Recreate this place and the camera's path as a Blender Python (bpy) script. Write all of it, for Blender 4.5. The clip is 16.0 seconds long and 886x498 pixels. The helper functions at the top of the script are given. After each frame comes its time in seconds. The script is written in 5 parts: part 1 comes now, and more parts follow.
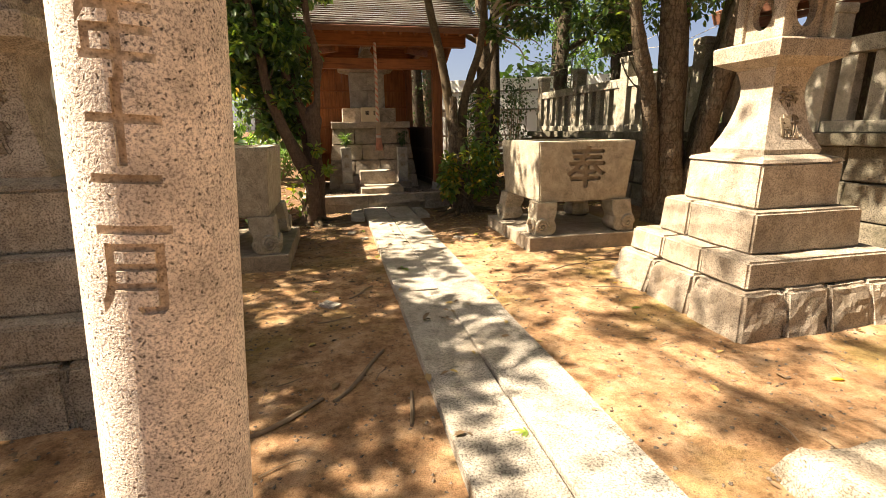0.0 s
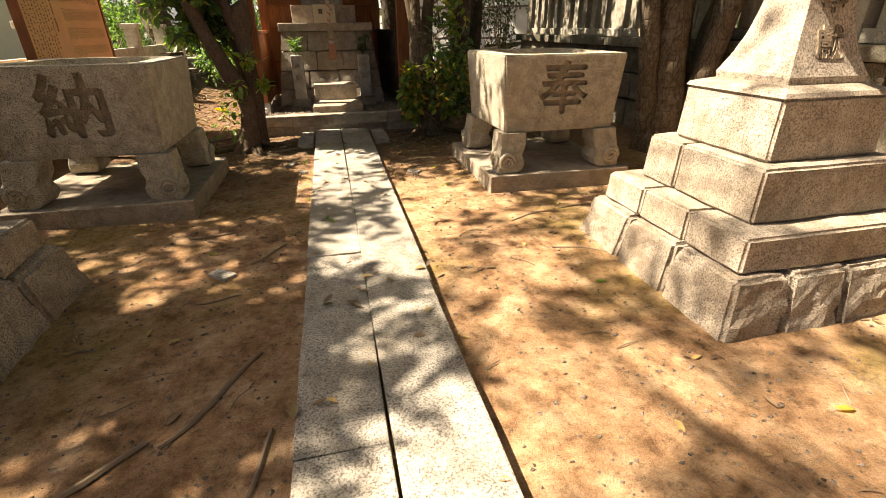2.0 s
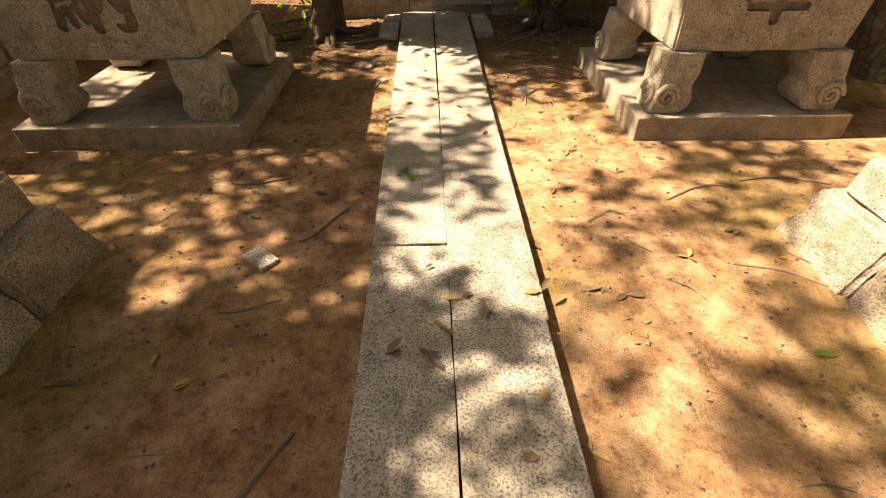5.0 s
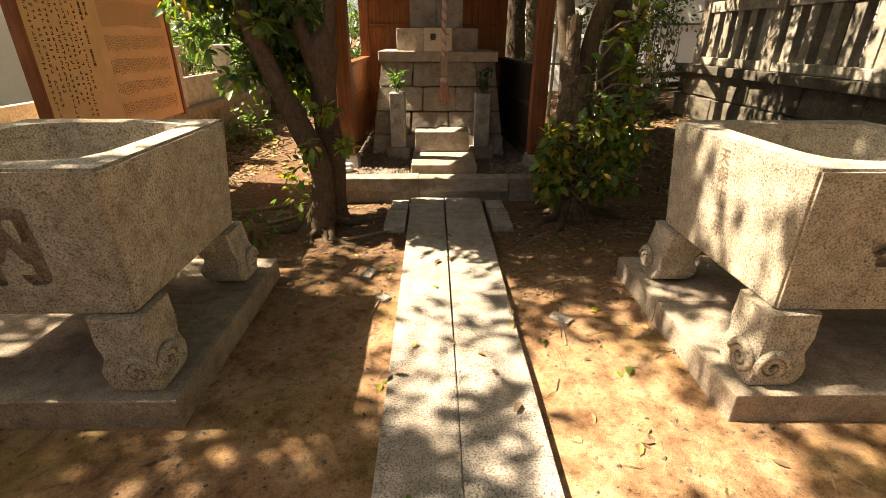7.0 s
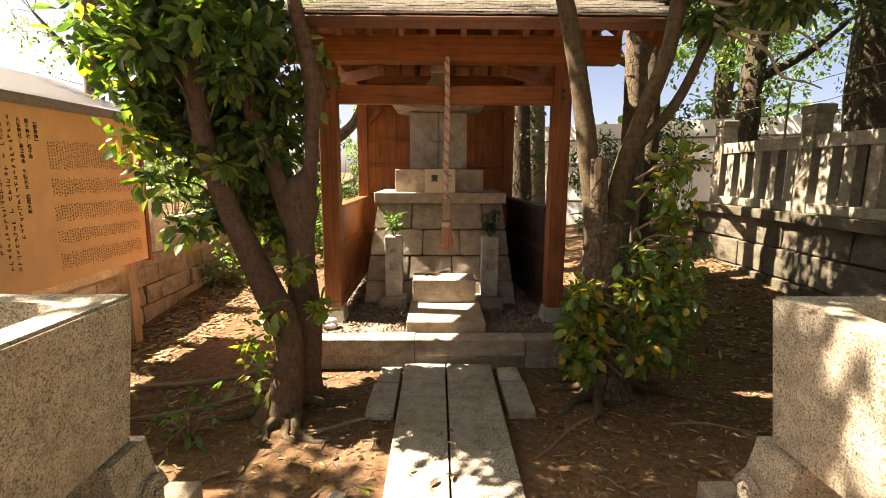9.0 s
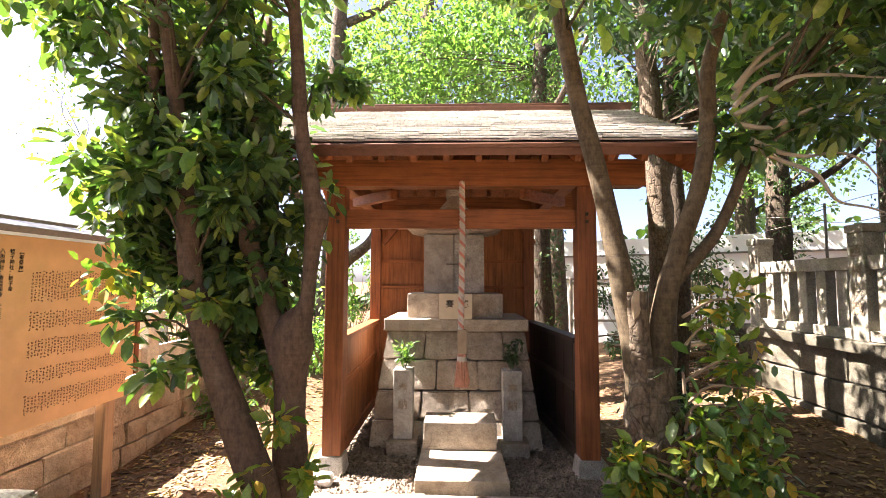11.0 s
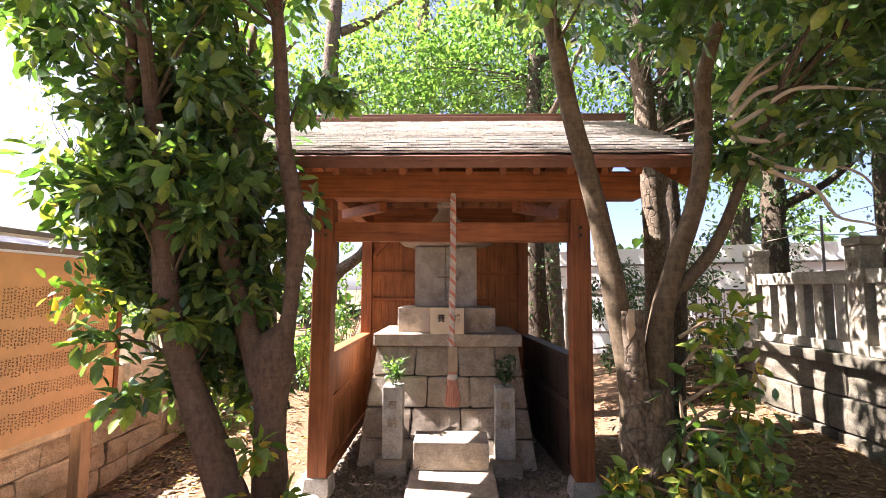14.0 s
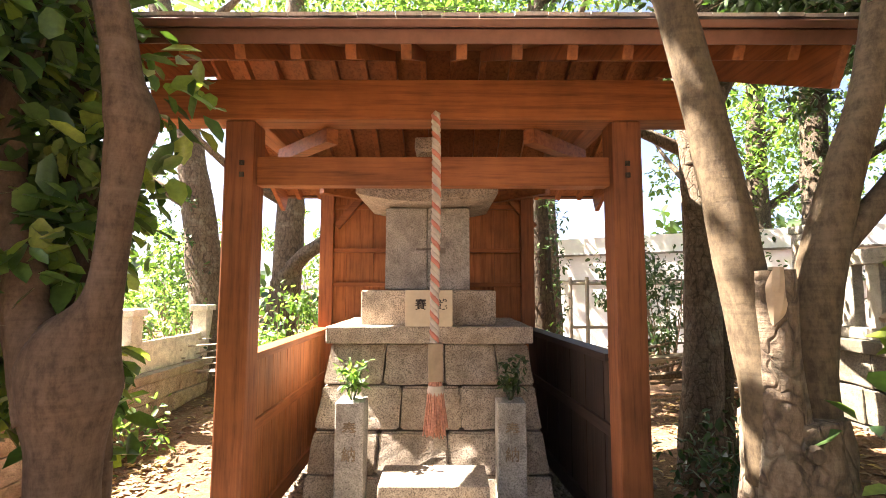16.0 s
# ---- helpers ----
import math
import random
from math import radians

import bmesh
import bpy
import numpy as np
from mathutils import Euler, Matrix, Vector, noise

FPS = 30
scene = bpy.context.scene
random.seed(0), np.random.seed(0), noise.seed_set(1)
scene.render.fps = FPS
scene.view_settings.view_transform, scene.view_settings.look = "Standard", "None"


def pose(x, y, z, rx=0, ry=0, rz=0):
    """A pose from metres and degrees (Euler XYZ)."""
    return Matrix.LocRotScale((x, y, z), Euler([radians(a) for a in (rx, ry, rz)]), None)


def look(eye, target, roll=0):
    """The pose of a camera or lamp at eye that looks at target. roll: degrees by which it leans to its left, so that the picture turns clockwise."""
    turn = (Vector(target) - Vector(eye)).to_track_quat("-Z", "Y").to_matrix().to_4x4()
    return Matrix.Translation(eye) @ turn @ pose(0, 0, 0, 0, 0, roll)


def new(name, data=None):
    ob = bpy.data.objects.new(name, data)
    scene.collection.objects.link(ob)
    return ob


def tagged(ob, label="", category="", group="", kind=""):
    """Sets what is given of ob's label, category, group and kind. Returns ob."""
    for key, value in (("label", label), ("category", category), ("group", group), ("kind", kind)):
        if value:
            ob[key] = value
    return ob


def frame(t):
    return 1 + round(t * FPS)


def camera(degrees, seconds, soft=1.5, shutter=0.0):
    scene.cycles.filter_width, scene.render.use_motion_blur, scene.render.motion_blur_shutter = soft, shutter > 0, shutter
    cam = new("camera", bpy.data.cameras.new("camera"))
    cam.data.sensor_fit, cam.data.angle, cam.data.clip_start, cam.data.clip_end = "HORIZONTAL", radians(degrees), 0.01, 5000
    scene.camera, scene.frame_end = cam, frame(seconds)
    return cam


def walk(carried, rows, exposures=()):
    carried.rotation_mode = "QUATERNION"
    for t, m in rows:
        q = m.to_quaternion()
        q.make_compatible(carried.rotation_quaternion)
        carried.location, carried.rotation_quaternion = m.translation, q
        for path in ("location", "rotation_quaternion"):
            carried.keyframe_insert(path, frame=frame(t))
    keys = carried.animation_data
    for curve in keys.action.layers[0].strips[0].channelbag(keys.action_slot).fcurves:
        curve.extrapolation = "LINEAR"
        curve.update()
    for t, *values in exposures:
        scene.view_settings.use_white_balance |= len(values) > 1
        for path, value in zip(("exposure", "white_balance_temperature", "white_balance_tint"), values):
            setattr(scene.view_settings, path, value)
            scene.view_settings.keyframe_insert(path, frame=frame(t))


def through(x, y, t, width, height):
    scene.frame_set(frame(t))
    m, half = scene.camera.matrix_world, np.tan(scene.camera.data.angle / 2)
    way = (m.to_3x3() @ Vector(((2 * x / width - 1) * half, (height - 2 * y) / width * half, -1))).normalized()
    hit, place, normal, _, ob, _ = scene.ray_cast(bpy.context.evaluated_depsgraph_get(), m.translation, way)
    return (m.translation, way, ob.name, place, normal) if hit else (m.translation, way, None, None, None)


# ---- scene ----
cam = camera(87.2, 16.0, soft=0.6)
EXPOSURES = [(0.0, 2.1, 7700, 14), (2.0, 1.9, 7600, 14), (5.5, 1.9, 8500, 16), (7.0, 2.05, 8000, 16), (8.5, 2.4, 8000, 17), (10.0, 3.1, 7100, 16), (12.5, 3.35, 5900, 28), (14.5, 3.15, 6300, 23), (16.0, 3.8, 6800, 20)]
PATH = [
    (0, (-0.669, 0.109, 1.184), (-0.248, 1.999, 0.684), -0.8),
    (0.5, (-0.474, 0.278, 1.189), (0.112, 2.134, 0.733), -0.8),
    (1, (-0.328, 0.439, 1.209), (0.254, 2.281, 0.693), -0.8),
    (1.5, (-0.126, 0.617, 1.222), (0.352, 2.437, 0.543), -0.9),
    (2, (-0.076, 0.746, 1.25), (0.322, 2.506, 0.388), -0.6),
    (2.5, (-0.063, 0.791, 1.2), (0.263, 2.466, 0.157), -0.7),
    (3, (-0.066, 0.862, 1.154), (0.192, 2.438, -0.051), -0.8),
    (3.2, (-0.057, 0.891, 1.131), (0.157, 2.454, -0.098), -1.3),
    (5.3, (-0.062, 1.969, 1.308), (-0.034, 3.5, 0.022), 0.1),
    (5.5, (-0.061, 2.085, 1.326), (-0.041, 3.652, 0.083), 0.3),
    (6, (-0.026, 2.339, 1.359), (-0.008, 3.99, 0.23), 0.4),
    (6.5, (-0.049, 2.582, 1.407), (-0.02, 4.323, 0.424), 0.3),
    (7, (-0.099, 2.81, 1.46), (-0.062, 4.63, 0.631), 0.3),
    (7.5, (-0.087, 3.036, 1.486), (-0.061, 4.906, 0.778), 0.2),
    (8, (-0.041, 3.279, 1.528), (-0.011, 5.195, 0.955), 0.2),
    (8.5, (-0.033, 3.474, 1.507), (0.002, 5.426, 1.071), 0.2),
    (9, (-0.059, 3.672, 1.518), (-0.042, 5.645, 1.194), 0.3),
    (9.5, (-0.046, 3.898, 1.541), (-0.054, 5.888, 1.342), 0.2),
    (10, (-0.021, 4.049, 1.594), (-0.058, 6.048, 1.545), 0.3),
    (10.2, (-0.022, 4.057, 1.604), (-0.064, 6.057, 1.609), 0.3),
    (12.3, (-0.021, 4.067, 1.728), (-0.125, 6.049, 1.977), 0.3),
    (12.5, (-0.019, 4.072, 1.716), (-0.122, 6.052, 1.978), 0.3),
    (13, (-0.004, 4.074, 1.739), (-0.087, 6.058, 1.98), 0.2),
    (13.5, (0.01, 4.093, 1.732), (-0.068, 6.081, 1.938), 0.3),
    (14, (0.022, 4.153, 1.711), (-0.032, 6.145, 1.888), 0.3),
    (14.5, (0.001, 4.387, 1.654), (-0.014, 6.38, 1.819), 0.3),
    (15, (-0.017, 4.704, 1.668), (-0.025, 6.699, 1.811), 0.5),
    (15.5, (0.0, 5.065, 1.562), (0.02, 7.057, 1.748), 0.3),
    (16, (0.036, 5.37, 1.555), (0.037, 7.362, 1.729), 0.1),
]
walk(cam, [(t, look(eye, target, roll)) for t, eye, target, roll in PATH], EXPOSURES)

# ---------------------------------------------------------------- light
SUN_FROM = Vector((-1.0, 0.13, 1.33)).normalized()
world = bpy.data.worlds.new("sky")
scene.world = world
world.use_nodes = True
wn, wl = world.node_tree.nodes, world.node_tree.links
sky = wn.new("ShaderNodeTexSky")
sky.sky_type, sky.sun_disc = "NISHITA", False
sky.sun_elevation = math.asin(SUN_FROM.z)
sky.sun_rotation = math.atan2(SUN_FROM.x, SUN_FROM.y)
sky.air_density, sky.dust_density, sky.ozone_density = 0.5, 2.4, 0.0
wl.new(sky.outputs[0], wn["Background"].inputs[0])
wn["Background"].inputs[1].default_value = 0.05
sun = new("sun", bpy.data.lights.new("sun", "SUN"))
sun.data.energy, sun.data.angle, sun.data.color = 5.0, radians(0.55), (1.0, 0.93, 0.80)
sun.matrix_world = look(SUN_FROM * 30, (0, 0, 0))
scene.view_settings.exposure = 0.0


# ---------------------------------------------------------------- materials
def material(name):
    m = bpy.data.materials.new(name)
    m.use_nodes = True
    nt = m.node_tree
    return m, nt, nt.nodes["Principled BSDF"]


def coords(nt, scale=(1, 1, 1), jitter=True):
    """Object coordinates, shifted a little from piece to piece."""
    tc, mp = nt.nodes.new("ShaderNodeTexCoord"), nt.nodes.new("ShaderNodeMapping")
    mp.inputs["Scale"].default_value = scale
    nt.links.new(tc.outputs["Object"], mp.inputs["Vector"])
    if jitter:
        info, mul = nt.nodes.new("ShaderNodeObjectInfo"), nt.nodes.new("ShaderNodeMath")
        mul.operation = "MULTIPLY"
        mul.inputs[1].default_value = 37.0
        nt.links.new(info.outputs["Random"], mul.inputs[0])
        nt.links.new(mul.outputs[0], mp.inputs["Location"])
    return mp.outputs["Vector"]


def noise_tex(nt, vec, scale, detail=4.0, rough=0.6):
    n = nt.nodes.new("ShaderNodeTexNoise")
    n.inputs["Scale"].default_value, n.inputs["Detail"].default_value, n.inputs["Roughness"].default_value = scale, detail, rough
    nt.links.new(vec, n.inputs["Vector"])
    return n.outputs["Fac"]


def noise_vec(nt, scale):
    n = nt.nodes.new("ShaderNodeTexNoise")
    n.inputs["Scale"].default_value = scale
    nt.links.new(coords(nt), n.inputs["Vector"])
    return n.outputs["Color"]


def ramp(nt, fac, stops):
    r = nt.nodes.new("ShaderNodeValToRGB")
    while len(r.color_ramp.elements) < len(stops):
        r.color_ramp.elements.new(0.5)
    for e, (p, c) in zip(r.color_ramp.elements, stops):
        e.position, e.color = p, (*c, 1) if len(c) == 3 else c
    nt.links.new(fac, r.inputs[0])
    return r.outputs["Color"]


def mix(nt, fac, a, b, mode="MIX"):
    n = nt.nodes.new("ShaderNodeMix")
    n.data_type, n.blend_type = "RGBA", mode
    for sock, v in ((n.inputs[0], fac), (n.inputs[6], a), (n.inputs[7], b)):
        if isinstance(v, (int, float)):
            sock.default_value = v
        elif isinstance(v, tuple):
            sock.default_value = (*v, 1)
        else:
            nt.links.new(v, sock)
    return n.outputs[2]


def bump(nt, bsdf, height, strength, dist=0.01):
    b = nt.nodes.new("ShaderNodeBump")
    b.inputs["Strength"].default_value, b.inputs["Distance"].default_value = strength, dist
    nt.links.new(height, b.inputs["Height"])
    nt.links.new(b.outputs[0], bsdf.inputs["Normal"])


def grey(v):
    return (v, v, v)


def piece_tint(nt, colour, amount):
    """Slight difference in tone from piece to piece."""
    info = nt.nodes.new("ShaderNodeObjectInfo")
    t = ramp(nt, info.outputs["Random"], [(0, grey(1 - amount)), (1, grey(1 + amount * 0.4))])
    return mix(nt, 1.0, colour, t, "MULTIPLY")


def granite(name, light, dark, stain, stain_amount=0.5, speck=0.65, grain=130, rough=0.85, relief=0.35, pitted=0.6, even=False):
    m, nt, b = material(name)
    v = coords(nt)
    fine = noise_tex(nt, v, grain, 2, 0.7)
    base = ramp(nt, fine, [(0.37, dark), (0.49, light), (0.62, tuple(min(1, c * 1.25) for c in light))])
    vo = nt.nodes.new("ShaderNodeTexVoronoi")
    vo.inputs["Scale"].default_value = grain * 1.2
    nt.links.new(v, vo.inputs["Vector"])
    specks = ramp(nt, vo.outputs["Distance"], [(0.10, grey(1 - speck)), (0.30, grey(1))])
    base = mix(nt, 1.0, base, specks, "MULTIPLY")
    pit = nt.nodes.new("ShaderNodeTexVoronoi")
    pit.inputs["Scale"].default_value = grain * 0.42
    nt.links.new(mix(nt, 0.02, v, noise_vec(nt, 60)), pit.inputs["Vector"])
    pits = ramp(nt, pit.outputs["Distance"], [(0.12, grey(1 - pitted)), (0.27, grey(1))])
    spread = ramp(nt, noise_tex(nt, v, 9, 3), [(0.42, grey(0)), (0.6, grey(1))])
    if not even:
        pits = mix(nt, spread, (1.0, 1.0, 1.0), pits)
    base = mix(nt, 1.0, base, pits, "MULTIPLY")
    big = noise_tex(nt, v, 2.3, 6, 0.65)
    mask = ramp(nt, big, [(0.42, grey(0)), (0.70, grey(stain_amount))])
    base = mix(nt, mask, base, stain)
    mid = noise_tex(nt, v, 11, 5, 0.7)
    blot = ramp(nt, mid, [(0.3, grey(0.62)), (0.6, grey(1.08))])
    base = mix(nt, 1.0, base, blot, "MULTIPLY")
    nt.links.new(piece_tint(nt, base, 0.16), b.inputs["Base Color"])
    b.inputs["Roughness"].default_value = rough
    b.inputs["Specular IOR Level"].default_value = 0.25
    h = mix(nt, 1.0, mix(nt, 0.5, fine, mid), pits, "MULTIPLY")
    bump(nt, b, h, relief * 1.6, 0.008)
    return m


def wood(name, light, dark, axis, rough=0.6, gap=0.0):
    """Grain along the given axis."""
    m, nt, b = material(name)
    s = [14, 14, 14]
    s[axis] = 0.7
    v = coords(nt, tuple(s))
    g = noise_tex(nt, v, 3.0, 6, 0.65)
    base = ramp(nt, g, [(0.3, dark), (0.52, light), (0.75, tuple(c * 1.2 for c in light))])
    v2 = coords(nt)
    blot = ramp(nt, noise_tex(nt, v2, 3.5, 4, 0.6), [(0.3, grey(0.7)), (0.65, grey(1.08))])
    base = mix(nt, 1.0, base, blot, "MULTIPLY")
    nt.links.new(piece_tint(nt, base, 0.22), b.inputs["Base Color"])
    b.inputs["Roughness"].default_value = rough
    b.inputs["Specular IOR Level"].default_value = 0.3
    bump(nt, b, g, 0.25, 0.004)
    return m


def leafy(name, lo, hi, through=0.35, rough=0.42, young=None):
    m, nt, b = material(name)
    geo = nt.nodes.new("ShaderNodeNewGeometry")
    stops = [(0.0, lo), (0.8, hi)]
    if young:
        stops = [(0.0, lo), (0.72, hi), (0.9, young), (1.0, tuple(c * 1.15 for c in young))]
    col = ramp(nt, geo.outputs["Random Per Island"], stops)
    vein = ramp(nt, noise_tex(nt, coords(nt, jitter=False), 60, 2), [(0.3, grey(0.8)), (0.7, grey(1.1))])
    col = mix(nt, 1.0, col, vein, "MULTIPLY")
    nt.links.new(col, b.inputs["Base Color"])
    b.inputs["Roughness"].default_value = rough
    b.inputs["Specular IOR Level"].default_value = 0.6
    tr = nt.nodes.new("ShaderNodeBsdfTranslucent")
    warm = mix(nt, 1.0, col, (1.75, 2.0, 0.6), "MULTIPLY")
    nt.links.new(warm, tr.inputs["Color"])
    ms = nt.nodes.new("ShaderNodeMixShader")
    ms.inputs[0].default_value = through
    nt.links.new(b.outputs[0], ms.inputs[1])
    nt.links.new(tr.outputs[0], ms.inputs[2])
    nt.links.new(ms.outputs[0], nt.nodes["Material Output"].inputs["Surface"])
    return m


def plain(name, colour, rough=0.7, metal=0.0, vary=0.25, scale=20):
    m, nt, b = material(name)
    n = noise_tex(nt, coords(nt), scale, 4)
    c = mix(nt, 1.0, colour, ramp(nt, n, [(0.3, grey(1 - vary)), (0.7, grey(1 + vary * 0.3))]), "MULTIPLY")
    nt.links.new(c, b.inputs["Base Color"])
    b.inputs["Roughness"].default_value, b.inputs["Metallic"].default_value = rough, metal
    bump(nt, b, n, 0.15, 0.003)
    return m


def bark(name, light, dark, lichen, furrow=1.0):
    m, nt, b = material(name)
    v = coords(nt, (1, 1, 0.45))
    g = noise_tex(nt, v, 42, 7, 0.75)
    base = ramp(nt, g, [(0.32, dark), (0.62, light)])
    l = noise_tex(nt, coords(nt), 6, 5, 0.7)
    base = mix(nt, ramp(nt, l, [(0.52, grey(0)), (0.72, grey(0.7))]), base, lichen)
    rings = noise_tex(nt, coords(nt, (1, 1, 14)), 4, 5, 0.7)
    base = mix(nt, 1.0, base, ramp(nt, rings, [(0.3, grey(0.75)), (0.7, grey(1.08))]), "MULTIPLY")
    cr = nt.nodes.new("ShaderNodeTexVoronoi")
    cr.feature = "DISTANCE_TO_EDGE"
    cr.inputs["Scale"].default_value = 17
    nt.links.new(mix(nt, 0.09, coords(nt, (1, 1, 0.42)), noise_vec(nt, 9)), cr.inputs["Vector"])
    crack = ramp(nt, cr.outputs["Distance"], [(0.0, grey(1 - 0.30 * furrow)), (0.10, grey(1))])
    base = mix(nt, 1.0, base, crack, "MULTIPLY")
    nt.links.new(base, b.inputs["Base Color"])
    b.inputs["Roughness"].default_value = 0.9
    b.inputs["Specular IOR Level"].default_value = 0.2
    bump(nt, b, mix(nt, 0.6, mix(nt, 0.5, g, rings), crack), 0.7 * furrow, 0.02)
    return m


M_granite = granite("weathered_granite", (0.46, 0.395, 0.32), (0.17, 0.14, 0.11), (0.27, 0.20, 0.125), 0.6, relief=0.5, pitted=0.7)
M_granite_dirty = granite("soiled_granite", (0.42, 0.36, 0.29), (0.16, 0.135, 0.105), (0.20, 0.14, 0.085), 0.75, relief=0.7, pitted=0.7)
M_granite_pink = granite("pink_granite", (0.70, 0.61, 0.54), (0.36, 0.30, 0.27), (0.56, 0.43, 0.32), 0.3, speck=0.5, grain=230, pitted=0.85, even=True)
M_granite_path = granite("path_granite", (0.42, 0.385, 0.33), (0.14, 0.125, 0.11), (0.24, 0.19, 0.13), 0.5, relief=0.6)
M_granite_grey = granite("grey_granite", (0.40, 0.39, 0.36), (0.24, 0.23, 0.21), (0.30, 0.25, 0.18), 0.35)
# letter stone: darker colour stands in for the shade inside cut strokes
M_carved = granite("shaded_carving", (0.30, 0.24, 0.17), (0.14, 0.11, 0.075), (0.17, 0.12, 0.075), 0.5)
M_basin = granite("pale_basin_granite", (0.455, 0.41, 0.325), (0.16, 0.14, 0.105), (0.34, 0.27, 0.18), 0.4, relief=0.55, pitted=0.75)
# gate letters: orange stain, plus the shading of the grooves painted in
M_carved_light = granite("tan_carving", (0.58, 0.47, 0.37), (0.36, 0.29, 0.23), (0.44, 0.28, 0.16), 0.55, pitted=0.3)
M_fence = granite("lichened_fence_stone", (0.38, 0.35, 0.285), (0.15, 0.135, 0.105), (0.13, 0.115, 0.08), 0.6, relief=0.6)
M_wall = granite("mossy_wall_stone", (0.17, 0.15, 0.115), (0.06, 0.054, 0.042), (0.07, 0.065, 0.04), 0.85, grain=90, relief=0.9)
M_concrete = granite("old_concrete", (0.38, 0.32, 0.25), (0.25, 0.21, 0.16), (0.22, 0.18, 0.12), 0.6, speck=0.15)
M_plaster = granite("pale_plaster", (0.72, 0.68, 0.58), (0.62, 0.58, 0.48), (0.50, 0.44, 0.34), 0.5, speck=0.05, relief=0.1)
M_wood_x = wood("red_brown_timber_x", (0.30, 0.105, 0.035), (0.16, 0.05, 0.018), 0)
M_wood_y = wood("red_brown_timber_y", (0.30, 0.105, 0.035), (0.16, 0.05, 0.018), 1)
M_wood_z = wood("red_brown_timber_z", (0.28, 0.10, 0.038), (0.14, 0.045, 0.02), 2)
M_board = wood("cedar_boards", (0.33, 0.125, 0.045), (0.18, 0.06, 0.02), 2)
M_shingle = wood("bark_shingles", (0.56, 0.54, 0.51), (0.33, 0.31, 0.28), 1, 0.5)
M_wood_dark = wood("dark_timber", (0.055, 0.036, 0.026), (0.026, 0.018, 0.014), 1, 0.55)
M_board_dark = wood("dark_boards", (0.050, 0.032, 0.023), (0.024, 0.016, 0.012), 2, 0.6)
M_copper = plain("brown_copper", (0.16, 0.075, 0.05), 0.5, 0.4)
M_bark = bark("smooth_olive_bark", (0.125, 0.094, 0.057), (0.05, 0.036, 0.023), (0.165, 0.132, 0.088), 0.35)
M_bark_brown = bark("dark_brown_bark", (0.15, 0.10, 0.07), (0.07, 0.045, 0.032), (0.19, 0.14, 0.105), 0.25)
M_plastic = plain("crumpled_white_plastic", (0.75, 0.72, 0.70), 0.35, 0, 0.1)
M_bark_grey = bark("furrowed_grey_bark", (0.19, 0.145, 0.10), (0.065, 0.047, 0.034), (0.25, 0.23, 0.17), 1.4)
M_bark_dark = bark("dark_bark", (0.11, 0.085, 0.06), (0.04, 0.03, 0.022), (0.10, 0.11, 0.06), 1.3)
M_cut = plain("pale_cut_wood", (0.38, 0.29, 0.19), 0.8)
M_leaf = leafy("camellia_leaves", (0.036, 0.080, 0.028), (0.11, 0.185, 0.062), 0.36, 0.28, (0.22, 0.27, 0.07))
M_leaf_young = leafy("young_leaves", (0.08, 0.16, 0.03), (0.22, 0.28, 0.05), 0.4, 0.4, (0.48, 0.30, 0.06))
M_leaf_bright = leafy("bright_backlit_leaves", (0.055, 0.115, 0.04), (0.125, 0.20, 0.075), 0.5, 0.5)
M_leaf_dark = leafy("dark_evergreen_leaves", (0.020, 0.050, 0.015), (0.045, 0.09, 0.025), 0.2, 0.4)
M_dry = leafy("dry_leaves", (0.085, 0.05, 0.028), (0.24, 0.155, 0.085), 0.1, 0.7, (0.40, 0.28, 0.10))
M_twig = plain("dry_twig", (0.24, 0.17, 0.11), 0.9)
M_vine = plain("pale_vine", (0.36, 0.31, 0.24), 0.85)
M_paper = plain("tan_notice_board", (0.80, 0.50, 0.25), 0.6, 0, 0.12, 6)
M_ink = plain("brown_ink", (0.17, 0.085, 0.04), 0.7)
M_black = plain("black_ink", (0.03, 0.025, 0.02), 0.7)
M_cream = plain("cream_painted_board", (0.62, 0.53, 0.38), 0.6, 0, 0.1)
M_steel = plain("weathered_steel", (0.20, 0.18, 0.16), 0.5, 0.7)
M_tin = plain("grey_sheet_roof", (0.18, 0.17, 0.16), 0.45, 0.5)
M_ropew = plain("white_rope", (0.60, 0.53, 0.44), 0.9)
M_ropered = plain("faded_red_rope", (0.62, 0.25, 0.18), 0.9)
M_tassel = plain("faded_tassel", (0.62, 0.30, 0.20), 0.9, 0, 0.5, 90)
M_white = plain("white_painted_wall", (0.82, 0.82, 0.80), 0.6, 0, 0.05)
M_roofred = wood("weathered_red_timber", (0.30, 0.13, 0.08), (0.15, 0.06, 0.04), 1)


